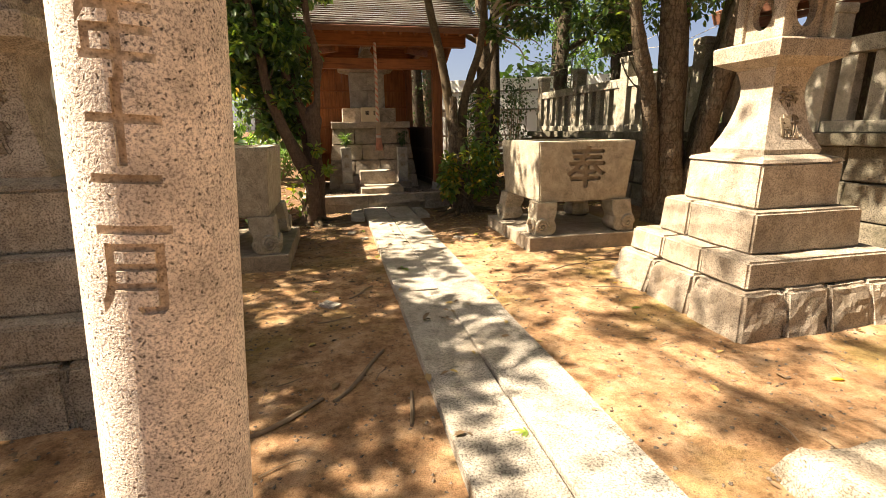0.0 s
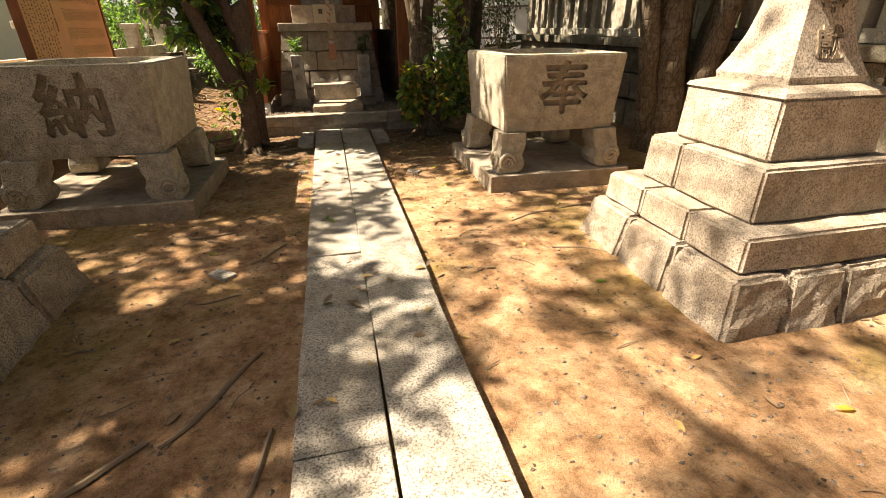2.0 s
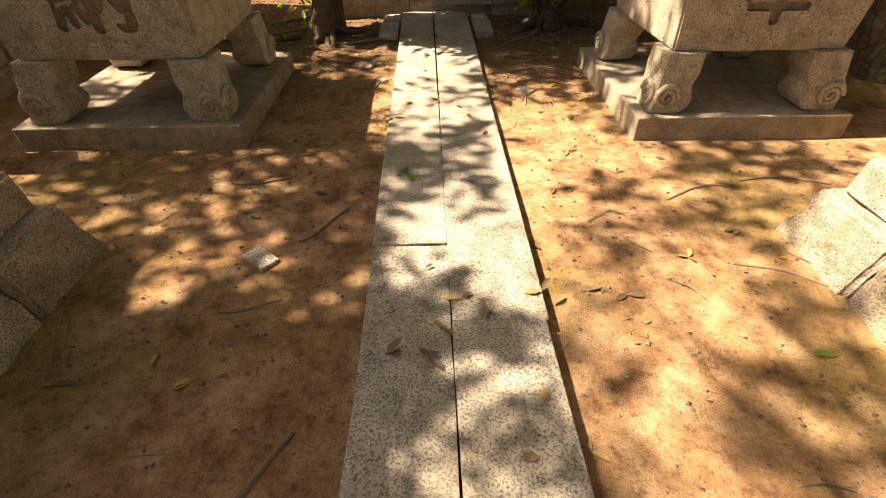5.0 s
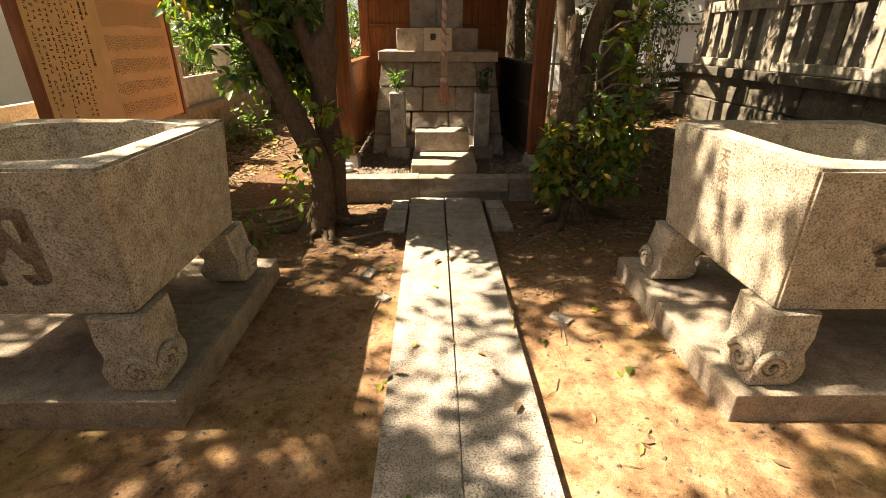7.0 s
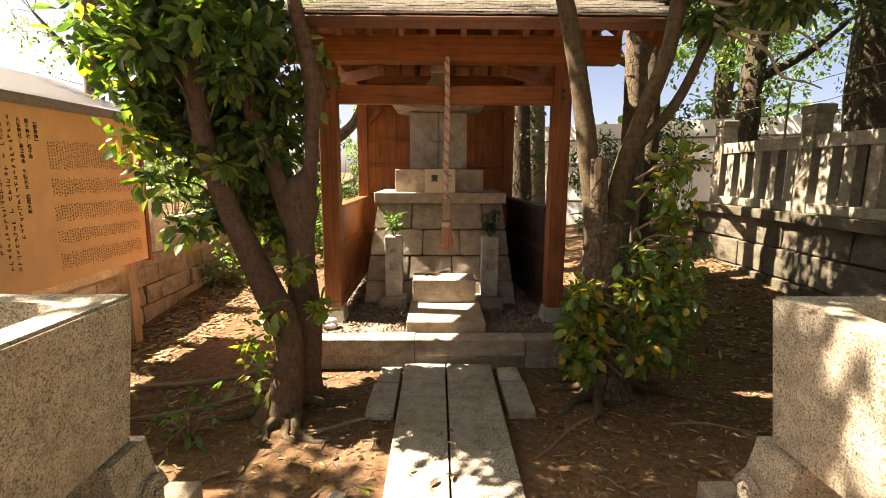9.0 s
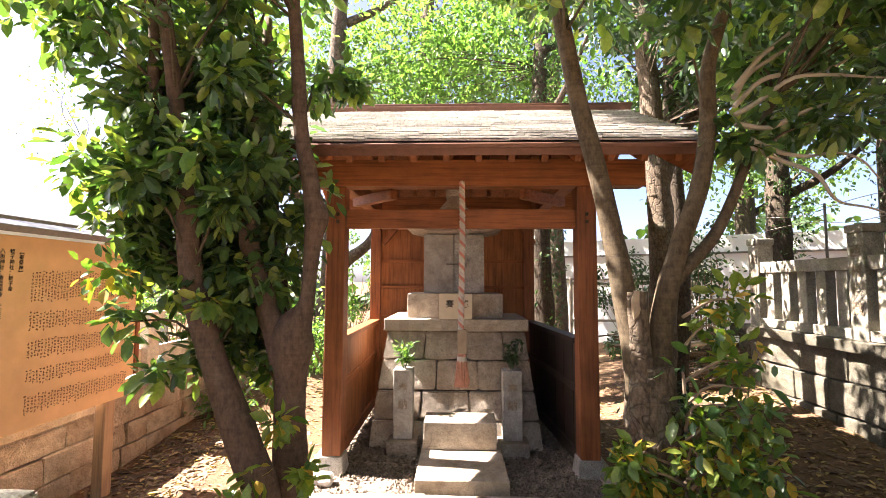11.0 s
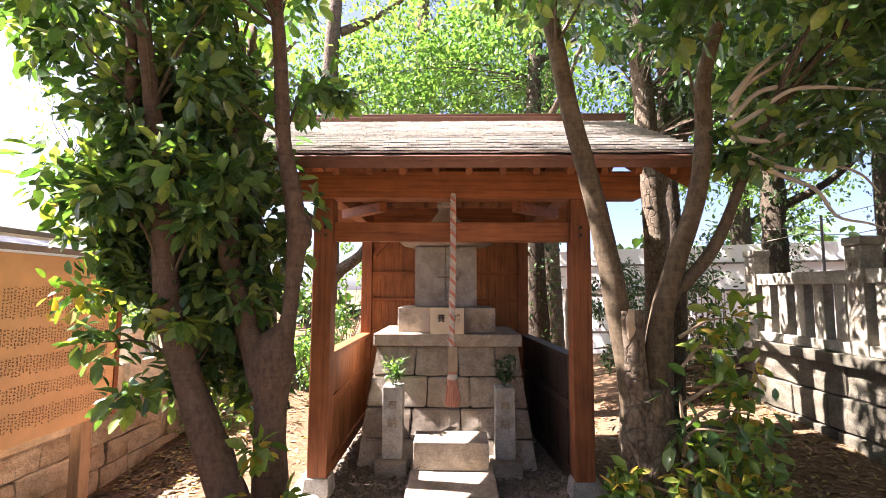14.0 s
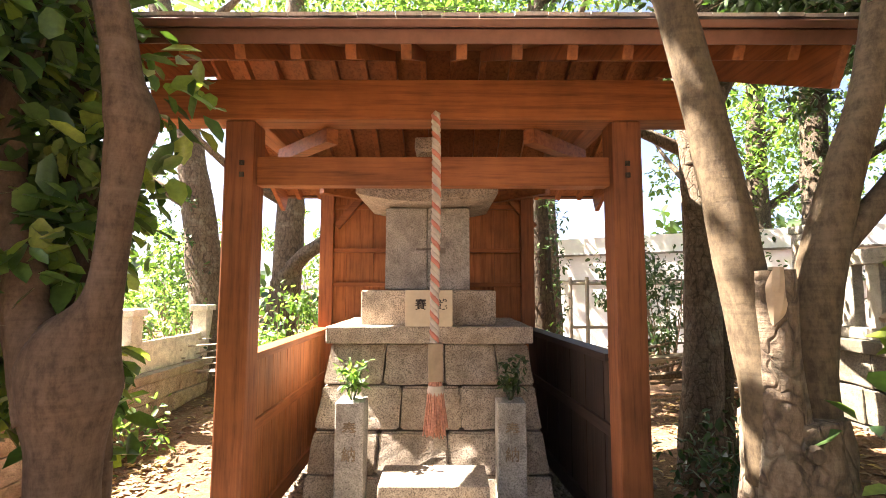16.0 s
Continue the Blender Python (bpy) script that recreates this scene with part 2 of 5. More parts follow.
def earth():
    m, nt, b = material("trodden_red_earth")
    v = coords(nt, jitter=False)
    big, mid, fine = noise_tex(nt, v, 0.9, 5), noise_tex(nt, v, 5, 7, 0.72), noise_tex(nt, v, 150, 4, 0.75)
    base = ramp(nt, mid, [(0.32, (0.15, 0.078, 0.038)), (0.47, (0.37, 0.215, 0.115)), (0.58, (0.49, 0.315, 0.185)), (0.70, (0.60, 0.43, 0.285))])
    base = mix(nt, ramp(nt, big, [(0.5, grey(0)), (0.64, grey(0.6))]), base, (0.27, 0.205, 0.06))
    base = mix(nt, 1.0, base, ramp(nt, fine, [(0.33, grey(0.68)), (0.6, grey(1.1))]), "MULTIPLY")
    clods = noise_tex(nt, v, 26, 7, 0.82)
    base = mix(nt, 1.0, base, ramp(nt, clods, [(0.36, grey(0.5)), (0.47, grey(0.95)), (0.6, grey(1.08))]), "MULTIPLY")
    grit = nt.nodes.new("ShaderNodeTexVoronoi")
    grit.inputs["Scale"].default_value = 55
    nt.links.new(v, grit.inputs["Vector"])
    crumbs = ramp(nt, grit.outputs["Distance"], [(0.10, grey(1.0)), (0.20, grey(0.0))])
    where = ramp(nt, noise_tex(nt, v, 14, 3), [(0.50, grey(0)), (0.62, grey(0.8))])
    base = mix(nt, mix(nt, 1.0, crumbs, where, "MULTIPLY"), base, (0.10, 0.055, 0.03))
    # darker brown earth past the sandy forecourt, its edge broken by noise
    xyz = nt.nodes.new("ShaderNodeSeparateXYZ")
    nt.links.new(v, xyz.inputs[0])
    edge = nt.nodes.new("ShaderNodeMath")
    edge.operation = "MULTIPLY_ADD"
    edge.inputs[1].default_value = 2.6
    nt.links.new(mid, edge.inputs[0])
    nt.links.new(xyz.outputs["Y"], edge.inputs[2])
    zone = nt.nodes.new("ShaderNodeMapRange")
    zone.inputs["From Min"].default_value, zone.inputs["From Max"].default_value = 6.0, 7.6
    nt.links.new(edge.outputs[0], zone.inputs["Value"])
    dark_soil = mix(nt, 1.0, ramp(nt, clods, [(0.36, (0.055, 0.033, 0.020)), (0.5, (0.125, 0.072, 0.042)), (0.64, (0.20, 0.125, 0.078))]), ramp(nt, fine, [(0.33, grey(0.7)), (0.6, grey(1.1))]), "MULTIPLY")
    base = mix(nt, mix(nt, 1.0, zone.outputs[0], (0.85, 0.85, 0.85), "MULTIPLY"), base, dark_soil)
    nt.links.new(base, b.inputs["Base Color"])
    b.inputs["Roughness"].default_value = 0.95
    b.inputs["Specular IOR Level"].default_value = 0.15
    bump(nt, b, mix(nt, 0.3, mix(nt, 0.5, clods, mid), fine), 1.0, 0.025)
    return m


M_earth = earth()
M_gravel = granite("dark_gravel", (0.24, 0.19, 0.15), (0.08, 0.065, 0.05), (0.12, 0.09, 0.06), 0.5, grain=60)


# ---------------------------------------------------------------- builders
def as_mesh(name, bm):
    me = bpy.data.meshes.new(name)
    bmesh.ops.recalc_face_normals(bm, faces=bm.faces)
    bm.to_mesh(me)
    bm.free()
    return me


def raw(name, verts, faces, mat, parent=None, smooth=False):
    me = bpy.data.meshes.new(name)
    me.from_pydata(verts, [], faces)
    me.materials.append(mat)
    if smooth:
        me.polygons.foreach_set("use_smooth", [True] * len(me.polygons))
    return under(new(name, me), parent)


def under(ob, parent):
    """Parents a mesh built in world coordinates."""
    ob.parent = parent
    if parent is not None and parent.type == "EMPTY":
        ob.matrix_parent_inverse = Matrix.Translation(-parent.location)
    return ob


def part(name, bm, mat, parent=None, label="", smooth=False):
    me = as_mesh(name, bm)
    for one in (mat if isinstance(mat, (list, tuple)) else [mat]):
        me.materials.append(one)
    if smooth:
        me.polygons.foreach_set("use_smooth", [True] * len(me.polygons))
    return tagged(under(new(name, me), parent), label)


def thing(name, label, category, at=(0, 0, 0), group="", kind=""):
    ob = new(name)
    ob.empty_display_size = 0.1
    ob.location = at
    return tagged(ob, label, category, group, kind)


def box(x0, x1, y0, y1, z0, z1, bevel=0.004, bm=None, m=None):
    own = bmesh.new()
    bmesh.ops.create_cube(own, size=1)
    for v in own.verts:
        v.co = ((x0 + x1) / 2 + v.co.x * (x1 - x0), (y0 + y1) / 2 + v.co.y * (y1 - y0), (z0 + z1) / 2 + v.co.z * (z1 - z0))
    if bevel:
        bmesh.ops.bevel(own, geom=own.edges[:], offset=bevel, segments=2, affect="EDGES", profile=0.6)
    if m is not None:
        own.transform(m)
    if bm is None:
        return own
    tmp = bpy.data.meshes.new("tmp")
    own.to_mesh(tmp)
    own.free()
    bm.from_mesh(tmp)
    bpy.data.meshes.remove(tmp)
    return bm


def worn(bm, amount, scale, seed=0.0, cuts=3):
    """Rough, hand-dressed stone: cut finer and pushed about by noise."""
    if cuts:
        long_edges = [e for e in bm.edges if e.calc_length() > 0.05]
        bmesh.ops.subdivide_edges(bm, edges=long_edges, cuts=cuts, use_grid_fill=True)
    bm.normal_update()
    for v in bm.verts:
        p = v.co * scale + Vector((seed, seed * 1.7, seed * 0.3))
        v.co += v.normal * amount * noise.noise(p) + v.normal * amount * 0.4 * noise.noise(p * 3.1)
    return bm


def frustum(half0, half1, z0, z1, cx=0.0, cy=0.0, bevel=0.006, sides=4):
    """A block with a square (or n-sided) foot and head of different widths."""
    bm = bmesh.new()
    rings = []
    for h, z in ((half0, z0), (half1, z1)):
        if sides == 4:
            ring = [bm.verts.new((cx + sx * h, cy + sy * h, z)) for sx, sy in ((-1, -1), (1, -1), (1, 1), (-1, 1))]
        else:
            ring = [bm.verts.new((cx + h * math.cos(2 * math.pi * (i + 0.5) / sides), cy + h * math.sin(2 * math.pi * (i + 0.5) / sides), z)) for i in range(sides)]
        rings.append(ring)
    n = len(rings[0])
    for i in range(n):
        bm.faces.new((rings[0][i], rings[0][(i + 1) % n], rings[1][(i + 1) % n], rings[1][i]))
    bm.faces.new(rings[0][::-1])
    bm.faces.new(rings[1])
    if bevel:
        bmesh.ops.bevel(bm, geom=bm.edges[:], offset=bevel, segments=2, affect="EDGES")
    return bm


def lofted(sections, n=4, turn=0.785398):
    """Rings of n corners: (z, radius to the corner)."""
    bm, rings = bmesh.new(), []
    for z, r in sections:
        rings.append([bm.verts.new((r * math.cos(turn + 2 * math.pi * i / n), r * math.sin(turn + 2 * math.pi * i / n), z)) for i in range(n)])
    for a, b in zip(rings, rings[1:]):
        for i in range(n):
            bm.faces.new((a[i], a[(i + 1) % n], b[(i + 1) % n], b[i]))
    bm.faces.new(rings[0][::-1])
    bm.faces.new(rings[-1])
    return bm


def spline(points, n):
    """A smooth curve through the points (Catmull-Rom), with n samples."""
    pts = [np.array(p, float) for p in points]
    pts = [2 * pts[0] - pts[1]] + pts + [2 * pts[-1] - pts[-2]]
    out, spans = [], len(pts) - 3
    for k in range(n):
        u = k / (n - 1) * spans
        i = min(int(u), spans - 1)
        t = u - i
        a, b, c, d = pts[i:i + 4]
        out.append(0.5 * (2 * b + (c - a) * t + (2 * a - 5 * b + 4 * c - d) * t * t + (3 * b - a - 3 * c + d) * t ** 3))
    return out


def tube(points, sides=10, n=None, rough=0.0, seed=0.0, bm=None, flute=0.0):
    """A tapering limb through (x, y, z, radius) points."""
    bm = bm or bmesh.new()
    path = spline(points, n or max(4, len(points) * 4))
    rings, side = [], Vector((1, 0.13, 0.07)).normalized()
    for k, p in enumerate(path):
        q, o = path[min(k + 1, len(path) - 1)], path[max(k - 1, 0)]
        d = Vector((q - o)[:3]).normalized()
        side = (side - d * side.dot(d)).normalized()
        up = d.cross(side)
        ring = []
        for i in range(sides):
            a = 2 * math.pi * i / sides
            r = max(0.001, p[3])
            way = side * math.cos(a) + up * math.sin(a)
            c = Vector(p[:3])
            if rough:
                s = Vector((c.x * 4 + way.x * 1.3 + seed, c.y * 4 + way.y * 1.3, c.z * 3.2))
                r *= 1 + rough * noise.noise(s) + rough * 0.5 * noise.noise(s * 3.3) + flute * math.sin(a * 4 + seed + c.z * 2)
            ring.append(bm.verts.new(c + way * r))
        rings.append(ring)
    for a, b in zip(rings, rings[1:]):
        for i in range(sides):
            bm.faces.new((a[i], a[(i + 1) % sides], b[(i + 1) % sides], b[i]))
    bm.faces.new(rings[0][::-1])
    bm.faces.new(rings[-1])
    return bm


LETTERS = {}


def letter_mesh(text, size, depth):
    key = (text, size, depth)
    if key not in LETTERS:
        cu = bpy.data.curves.new("lettering", "FONT")
        cu.body, cu.size, cu.extrude, cu.align_x, cu.align_y, cu.resolution_u, cu.offset = text, size, depth / 2, "CENTER", "CENTER", 3, size * 0.013 if size < 0.3 else 0.0
        ob = new("lettering", cu)
        dg = bpy.context.evaluated_depsgraph_get()
        LETTERS[key] = bpy.data.meshes.new_from_object(ob.evaluated_get(dg))
        bpy.data.objects.remove(ob)
    return LETTERS[key]


def lettering(text, size, m, mat, parent=None, depth=0.003):
    me = letter_mesh(text, size, depth).copy()
    me.name = "lettering"
    me.materials.clear()
    me.materials.append(mat)
    me.transform(m)
    return under(new("lettering", me), parent)


def brushed(me):
    """Broad brush strokes: the character laid over itself a little aside, fused into one solid."""
    bm = bmesh.new()
    for dx, dy in ((0, 0), (0.012, -0.003), (-0.010, 0.006), (0.002, -0.010)):
        one = me.copy()
        one.transform(Matrix.Translation((dx, dy, 0)))
        bm.from_mesh(one)
        bpy.data.meshes.remove(one)
    joined = bpy.data.meshes.new("strokes")
    bm.to_mesh(joined)
    bm.free()
    ob = new("strokes", joined)
    mod = ob.modifiers.new("fuse", "REMESH")
    mod.mode, mod.voxel_size = "VOXEL", 0.005
    made = bpy.data.meshes.new_from_object(ob.evaluated_get(bpy.context.evaluated_depsgraph_get()))
    bpy.data.objects.remove(ob)
    return made


def carve(ob, cuts, mat, depth):
    """Sink letters into a stone: cuts are (text, size, pose)."""
    for text, size, m in cuts:
        me = letter_mesh(text, size, depth * 2).copy()
        if size > 0.3:
            me = brushed(me)
        me.materials.clear()
        me.materials.append(mat)
        tool = new("tool", me)
        tool.matrix_world = m
        mod = ob.modifiers.new("carving", "BOOLEAN")
        mod.operation, mod.solver, mod.object, mod.material_mode = "DIFFERENCE", "EXACT", tool, "TRANSFER"
        mod.use_self = size < 0.3
        dg = bpy.context.evaluated_depsgraph_get()
        made = bpy.data.meshes.new_from_object(ob.evaluated_get(dg))
        ob.modifiers.clear()
        if len(made.polygons) > 6:
            ob.data = made
        bpy.data.objects.remove(tool)


def facing(x, y, z, way):
    """The pose of lettering on a face that looks along way (south, west, east)."""
    return pose(x, y, z, 90, 0, {"south": 0, "east": 90, "west": -90}[way])


rng = np.random.default_rng(7)


def leaf_cloud(name, mat, centres, count, size, parent=None, spread=0.16, droop=0.35, wide=0.47, seed=1, flat=False):
    """Many folded leaves round the given (x, y, z, reach) points, as one mesh."""
    r = np.random.default_rng(seed)
    c = np.array(centres, float)
    pick = r.integers(0, len(c), count)
    off = r.normal(size=(count, 3))
    off *= (r.random((count, 1)) ** 0.45) * c[pick, 3:4] / np.maximum(1e-6, np.linalg.norm(off, axis=1, keepdims=True))
    p = c[pick, :3] + off
    d = off / np.maximum(1e-6, np.linalg.norm(off, axis=1, keepdims=True)) * 0.6 + r.normal(size=(count, 3)) * 0.6
    d[:, 2] -= droop
    if flat:
        d = r.normal(size=(count, 3)) * (1, 1, 0.12)
    d /= np.linalg.norm(d, axis=1, keepdims=True)
    up = np.tile((0.0, 0.0, 1.0), (count, 1)) + r.normal(size=(count, 3)) * (0.15 if flat else 0.45)
    s = np.cross(d, up)
    s /= np.maximum(1e-6, np.linalg.norm(s, axis=1, keepdims=True))
    n = np.cross(s, d)
    L = (size * (0.6 + 0.8 * r.random((count, 1))))
    W = L * wide * (0.8 + 0.4 * r.random((count, 1))) * 0.5
    fold = W * 0.35
    v = np.stack([p, p + d * L * 0.35 + s * W + n * fold, p + d * L * 0.74 + s * W * 0.86 + n * fold * 0.6, p + d * L - n * L * 0.08,
                  p + d * L * 0.74 - s * W * 0.86 + n * fold * 0.6, p + d * L * 0.35 - s * W + n * fold], axis=1).reshape(-1, 3)
    k = np.arange(count)[:, None] * 6
    f = np.concatenate([k + (0, 1, 2, 3), k + (0, 3, 4, 5)], axis=1).reshape(-1, 4)
    me = bpy.data.meshes.new(name)
    me.vertices.add(len(v))
    me.vertices.foreach_set("co", v.ravel())
    me.loops.add(f.size)
    me.loops.foreach_set("vertex_index", f.ravel())
    me.polygons.add(len(f))
    me.polygons.foreach_set("loop_start", np.arange(0, f.size, 4))
    me.update(calc_edges=True)
    me.materials.append(mat)
    return under(new(name, me), parent)


def clumps(cx, cy, cz, rx, ry, rz, count, reach, seed):
    """Uneven clump centres inside an ellipsoid, denser towards its skin."""
    r = np.random.default_rng(seed)
    q = r.normal(size=(count, 3))
    q /= np.linalg.norm(q, axis=1, keepdims=True)
    q *= (r.random((count, 1)) ** 0.4)
    return [(cx + a * rx, cy + b * ry, cz + c * rz, reach * (0.55 + 0.9 * r.random())) for a, b, c in q]


# ---------------------------------------------------------------- ground
def ground_height(x, y):
    """Nearly level, with a bank of earth and leaves towards the far wall."""
    p = Vector((x * 0.7, y * 0.7, 0))
    z = -0.012 + 0.018 * noise.noise(p) + 0.008 * noise.noise(p * 5)
    bank = max(0.0, min(1.0, (x - 1.9) / 2.0)) * max(0.0, min(1.0, (y - 7.2) / 2.6))
    left = max(0.0, min(1.0, (-x - 1.3) / 1.5)) * max(0.0, min(1.0, (y - 8.2) / 3.0))
    path = max(0.0, 1 - abs(x - 0.02) / 0.5)
    return z + 0.32 * bank + 0.22 * left - 0.01 * path


def axis(inner0, inner1, step, outer):
    mid = list(np.arange(inner0, inner1, step))
    far = [0.3, 0.8, 1.6, 3, 6, 12, 25, 60, 150, 400, outer]
    return [inner0 - f for f in reversed(far)] + mid + [inner1 + f for f in far]


gx, gy = axis(-4.2, 4.6, 0.07, 1500), axis(-1.5, 13.0, 0.07, 1500)
gverts = [(x, y, ground_height(x, y) if -8 < x < 8 and -6 < y < 18 else -0.01) for y in gy for x in gx]
nx = len(gx)
gfaces = [(j * nx + i, j * nx + i + 1, (j + 1) * nx + i + 1, (j + 1) * nx + i) for j in range(len(gy) - 1) for i in range(nx - 1)]
ground = raw("ground", gverts, gfaces, M_earth, smooth=True)
tagged(ground, "trodden reddish-brown earth ground with mossy patches", "ground", kind="structure")

# ---------------------------------------------------------------- stone path
path_top = 0.05


def slab(x0, x1, y0, y1, parent, seed, z1=0.05, z0=-0.06, turn=0.0):
    bm = box(x0 + 0.001, x1 - 0.001, y0 + 0.003, y1 - 0.003, z0, z1, 0.006)
    worn(bm, 0.006, 5, seed, 5)
    if turn:
        bmesh.ops.rotate(bm, verts=bm.verts, cent=((x0 + x1) / 2, (y0 + y1) / 2, 0), matrix=Euler((0, 0, radians(turn))).to_matrix())
    return part("slab", bm, M_granite_path, parent)


pavement = thing("pavement", "two rows of grey granite slabs laid as a path", "pavement", (0.02, 3, 0), kind="structure")
for k, (a, b) in enumerate(((-1.6, -0.2), (-0.2, 1.84), (1.84, 3.28), (3.28, 7.1))):
    w = 0.30 + 0.004 * k
    slab(-0.004 - w, -0.004, a, b, pavement, 3.1 * k, 0.045 + 0.006 * (k % 2), turn=(0, 0.3, -0.4, 0.1)[k])
for k, (a, b) in enumerate(((-1.2, -0.3), (-0.3, 0.75), (0.75, 2.85), (2.85, 7.1))):
    w = 0.30 + 0.01 * k
    slab(0.002, 0.012 + w, a, b, pavement, 9.1 * k + 2, 0.05 + 0.005 * (k % 3), turn=(0.4, -0.3, 0.4, -0.1)[k])
for x0, x1, y0, y1, s in ((-0.52, -0.34, 6.38, 6.80, 1), (-0.50, -0.34, 6.82, 7.08, 2), (0.385, 0.56, 6.40, 6.82, 3), (0.385, 0.55, 6.84, 7.08, 4)):
    slab(x0, x1, y0, y1, pavement, s * 11.3, 0.035)


# ---------------------------------------------------------------- stone basins
def scroll(cx, cz, r, bm, m):
    """A raised spiral, in the plane of a leg's face."""
    pts = []
    for k in range(22):
        a = k / 21 * 4.2 * math.pi
        q = r * (1.2 - 1.05 * k / 21)
        p = m @ Vector((cx + q * math.cos(a), 0.0, cz + q * math.sin(a)))
        pts.append((p.x, p.y, p.z, 0.019 - 0.007 * k / 21))
    tube(pts, 5, 44, bm=bm)


def basin_leg(cx, cy, sx, sy, parent):
    """A stout splayed foot, scrolls on its two outer faces; sx, sy point outwards."""
    bm = bmesh.new()
    # (height, reach outwards, reach inwards): straight outside, wavy inside
    prof = [(0.132, 0.128, 0.055), (0.150, 0.130, 0.085), (0.185, 0.128, 0.105), (0.22, 0.124, 0.110), (0.25, 0.121, 0.098), (0.28, 0.118, 0.088), (0.31, 0.114, 0.100), (0.35, 0.109, 0.116), (0.40, 0.102, 0.118), (0.455, 0.096, 0.122)]
    rings = []
    for z, o, q in prof:
        c = 0.012
        ring = [(o, o - c), (o - c, o), (-q + c, o), (-q, o - c), (-q, -q + c), (-q + c, -q), (o - c, -q), (o, -q + c)]
        rings.append([bm.verts.new((cx + sx * x, cy + sy * y, z)) for x, y in ring])
    for a, b in zip(rings, rings[1:]):
        for i in range(8):
            bm.faces.new((a[i], a[(i + 1) % 8], b[(i + 1) % 8], b[i]))
    bm.faces.new(rings[0][::-1])
    bm.faces.new(rings[-1])
    leg = part("leg", bm, M_basin, parent, smooth=False)
    sc = bmesh.new()
    south = Matrix.Translation((cx + sx * 0.015, cy + sy * 0.130, 0.225))
    scroll(sx * 0.035, 0.0, 0.060, sc, south)
    west = Matrix.Translation((cx + sx * 0.130, cy + sy * 0.015, 0.225)) @ Matrix.Rotation(radians(90), 4, "Z")
    scroll(sy * 0.035, 0.0, 0.060, sc, west)
    part("scroll", sc, M_basin, leg, "carved spiral scrolls on the foot", smooth=True)


def basin(cx, sign, text, label):
    cy = 4.895
    plinth = thing("plinth", "low concrete plinth under a stone basin", "plinth", (cx, cy, 0), "plinths under the basins")
    a = box(cx - 0.63, cx + 0.63, 4.27, 5.02, -0.05, 0.13, 0.008)
    part("slab", worn(a, 0.006, 4, cx, 4), M_concrete, plinth)
    a = box(cx - 0.63, cx + 0.63, 5.026, 5.60, -0.05, 0.127, 0.008)
    part("slab", worn(a, 0.006, 4, cx + 5, 4), M_concrete, plinth)
    ob = thing("stone_basin", label, "stone basin", (cx, cy, 0.13), "stone basins beside the path")
    hx, hy, z0, z1, inset = 0.525, 0.535, 0.452, 1.05, 0.042
    bm = bmesh.new()
    foot = [bm.verts.new((cx + sx * (hx - inset), cy + sy * (hy - inset), z0)) for sx, sy in ((-1, -1), (1, -1), (1, 1), (-1, 1))]
    rim = [bm.verts.new((cx + sx * hx, cy + sy * hy, z1)) for sx, sy in ((-1, -1), (1, -1), (1, 1), (-1, 1))]
    bm.faces.new(foot[::-1])
    for i in range(4):
        bm.faces.new((foot[i], foot[(i + 1) % 4], rim[(i + 1) % 4], rim[i]))
    top = bm.faces.new(rim)
    bmesh.ops.bevel(bm, geom=[e for e in bm.edges], offset=0.012, segments=2, affect="EDGES")
    body = part("body", bm, [M_basin, M_carved], ob)
    # hollow with rounded corners
    hole = bmesh.new()
    rings = []
    for z, sh in ((1.2, 0.0), (0.98, 0.0), (0.75, 0.03), (0.68, 0.07)):
        ring = []
        for i in range(32):
            t = 2 * math.pi * i / 32
            c, s = math.cos(t), math.sin(t)
            k = (abs(c) ** 6 + abs(s) ** 6) ** (-1 / 6)
            ring.append(hole.verts.new((cx + (hx - 0.125 - sh) * k * c, cy + (hy - 0.125 - sh) * k * s, z)))
        rings.append(ring)
    for p, q in zip(rings, rings[1:]):
        for i in range(32):
            hole.faces.new((p[i], q[i], q[(i + 1) % 32], p[(i + 1) % 32]))
    hole.faces.new(rings[0])
    hole.faces.new(rings[-1][::-1])
    tool = part("tool", hole, M_basin)
    mod = body.modifiers.new("hollow", "BOOLEAN")
    mod.operation, mod.solver, mod.object = "DIFFERENCE", "EXACT", tool
    dg = bpy.context.evaluated_depsgraph_get()
    body.data = bpy.data.meshes.new_from_object(body.evaluated_get(dg))
    body.modifiers.clear()
    bpy.data.objects.remove(tool)
    lean = math.degrees(math.atan2(inset, z1 - z0))
    mid = cx + (0.03 if sign > 0 else 0.0)
    carve(body, [(text, 0.44, pose(mid, cy - hy + 0.021, 0.765, 90 + lean, 0, 0))], M_carved, 0.026)
    for sx in (-1, 1):
        for sy in (-1, 1):
            basin_leg(cx + sx * 0.425, cy + sy * 0.435, sx, sy, ob)
    return ob


basin_right = basin(1.765, -1, "奉", "weathered granite water basin with one carved character, on scroll feet")
basin_left = basin(-1.765, 1, "納", "shaded granite water basin with a carved character, on scroll feet")
for k, ch in enumerate("天保十二年"):
    z = 0.96 - 0.085 * k
    lettering(ch, 0.085, pose(1.241 + 0.07 * (1.05 - z), 4.92 - 0.01 * k, z, 90 + 4, 0, -90), M_carved, basin_right, 0.006)


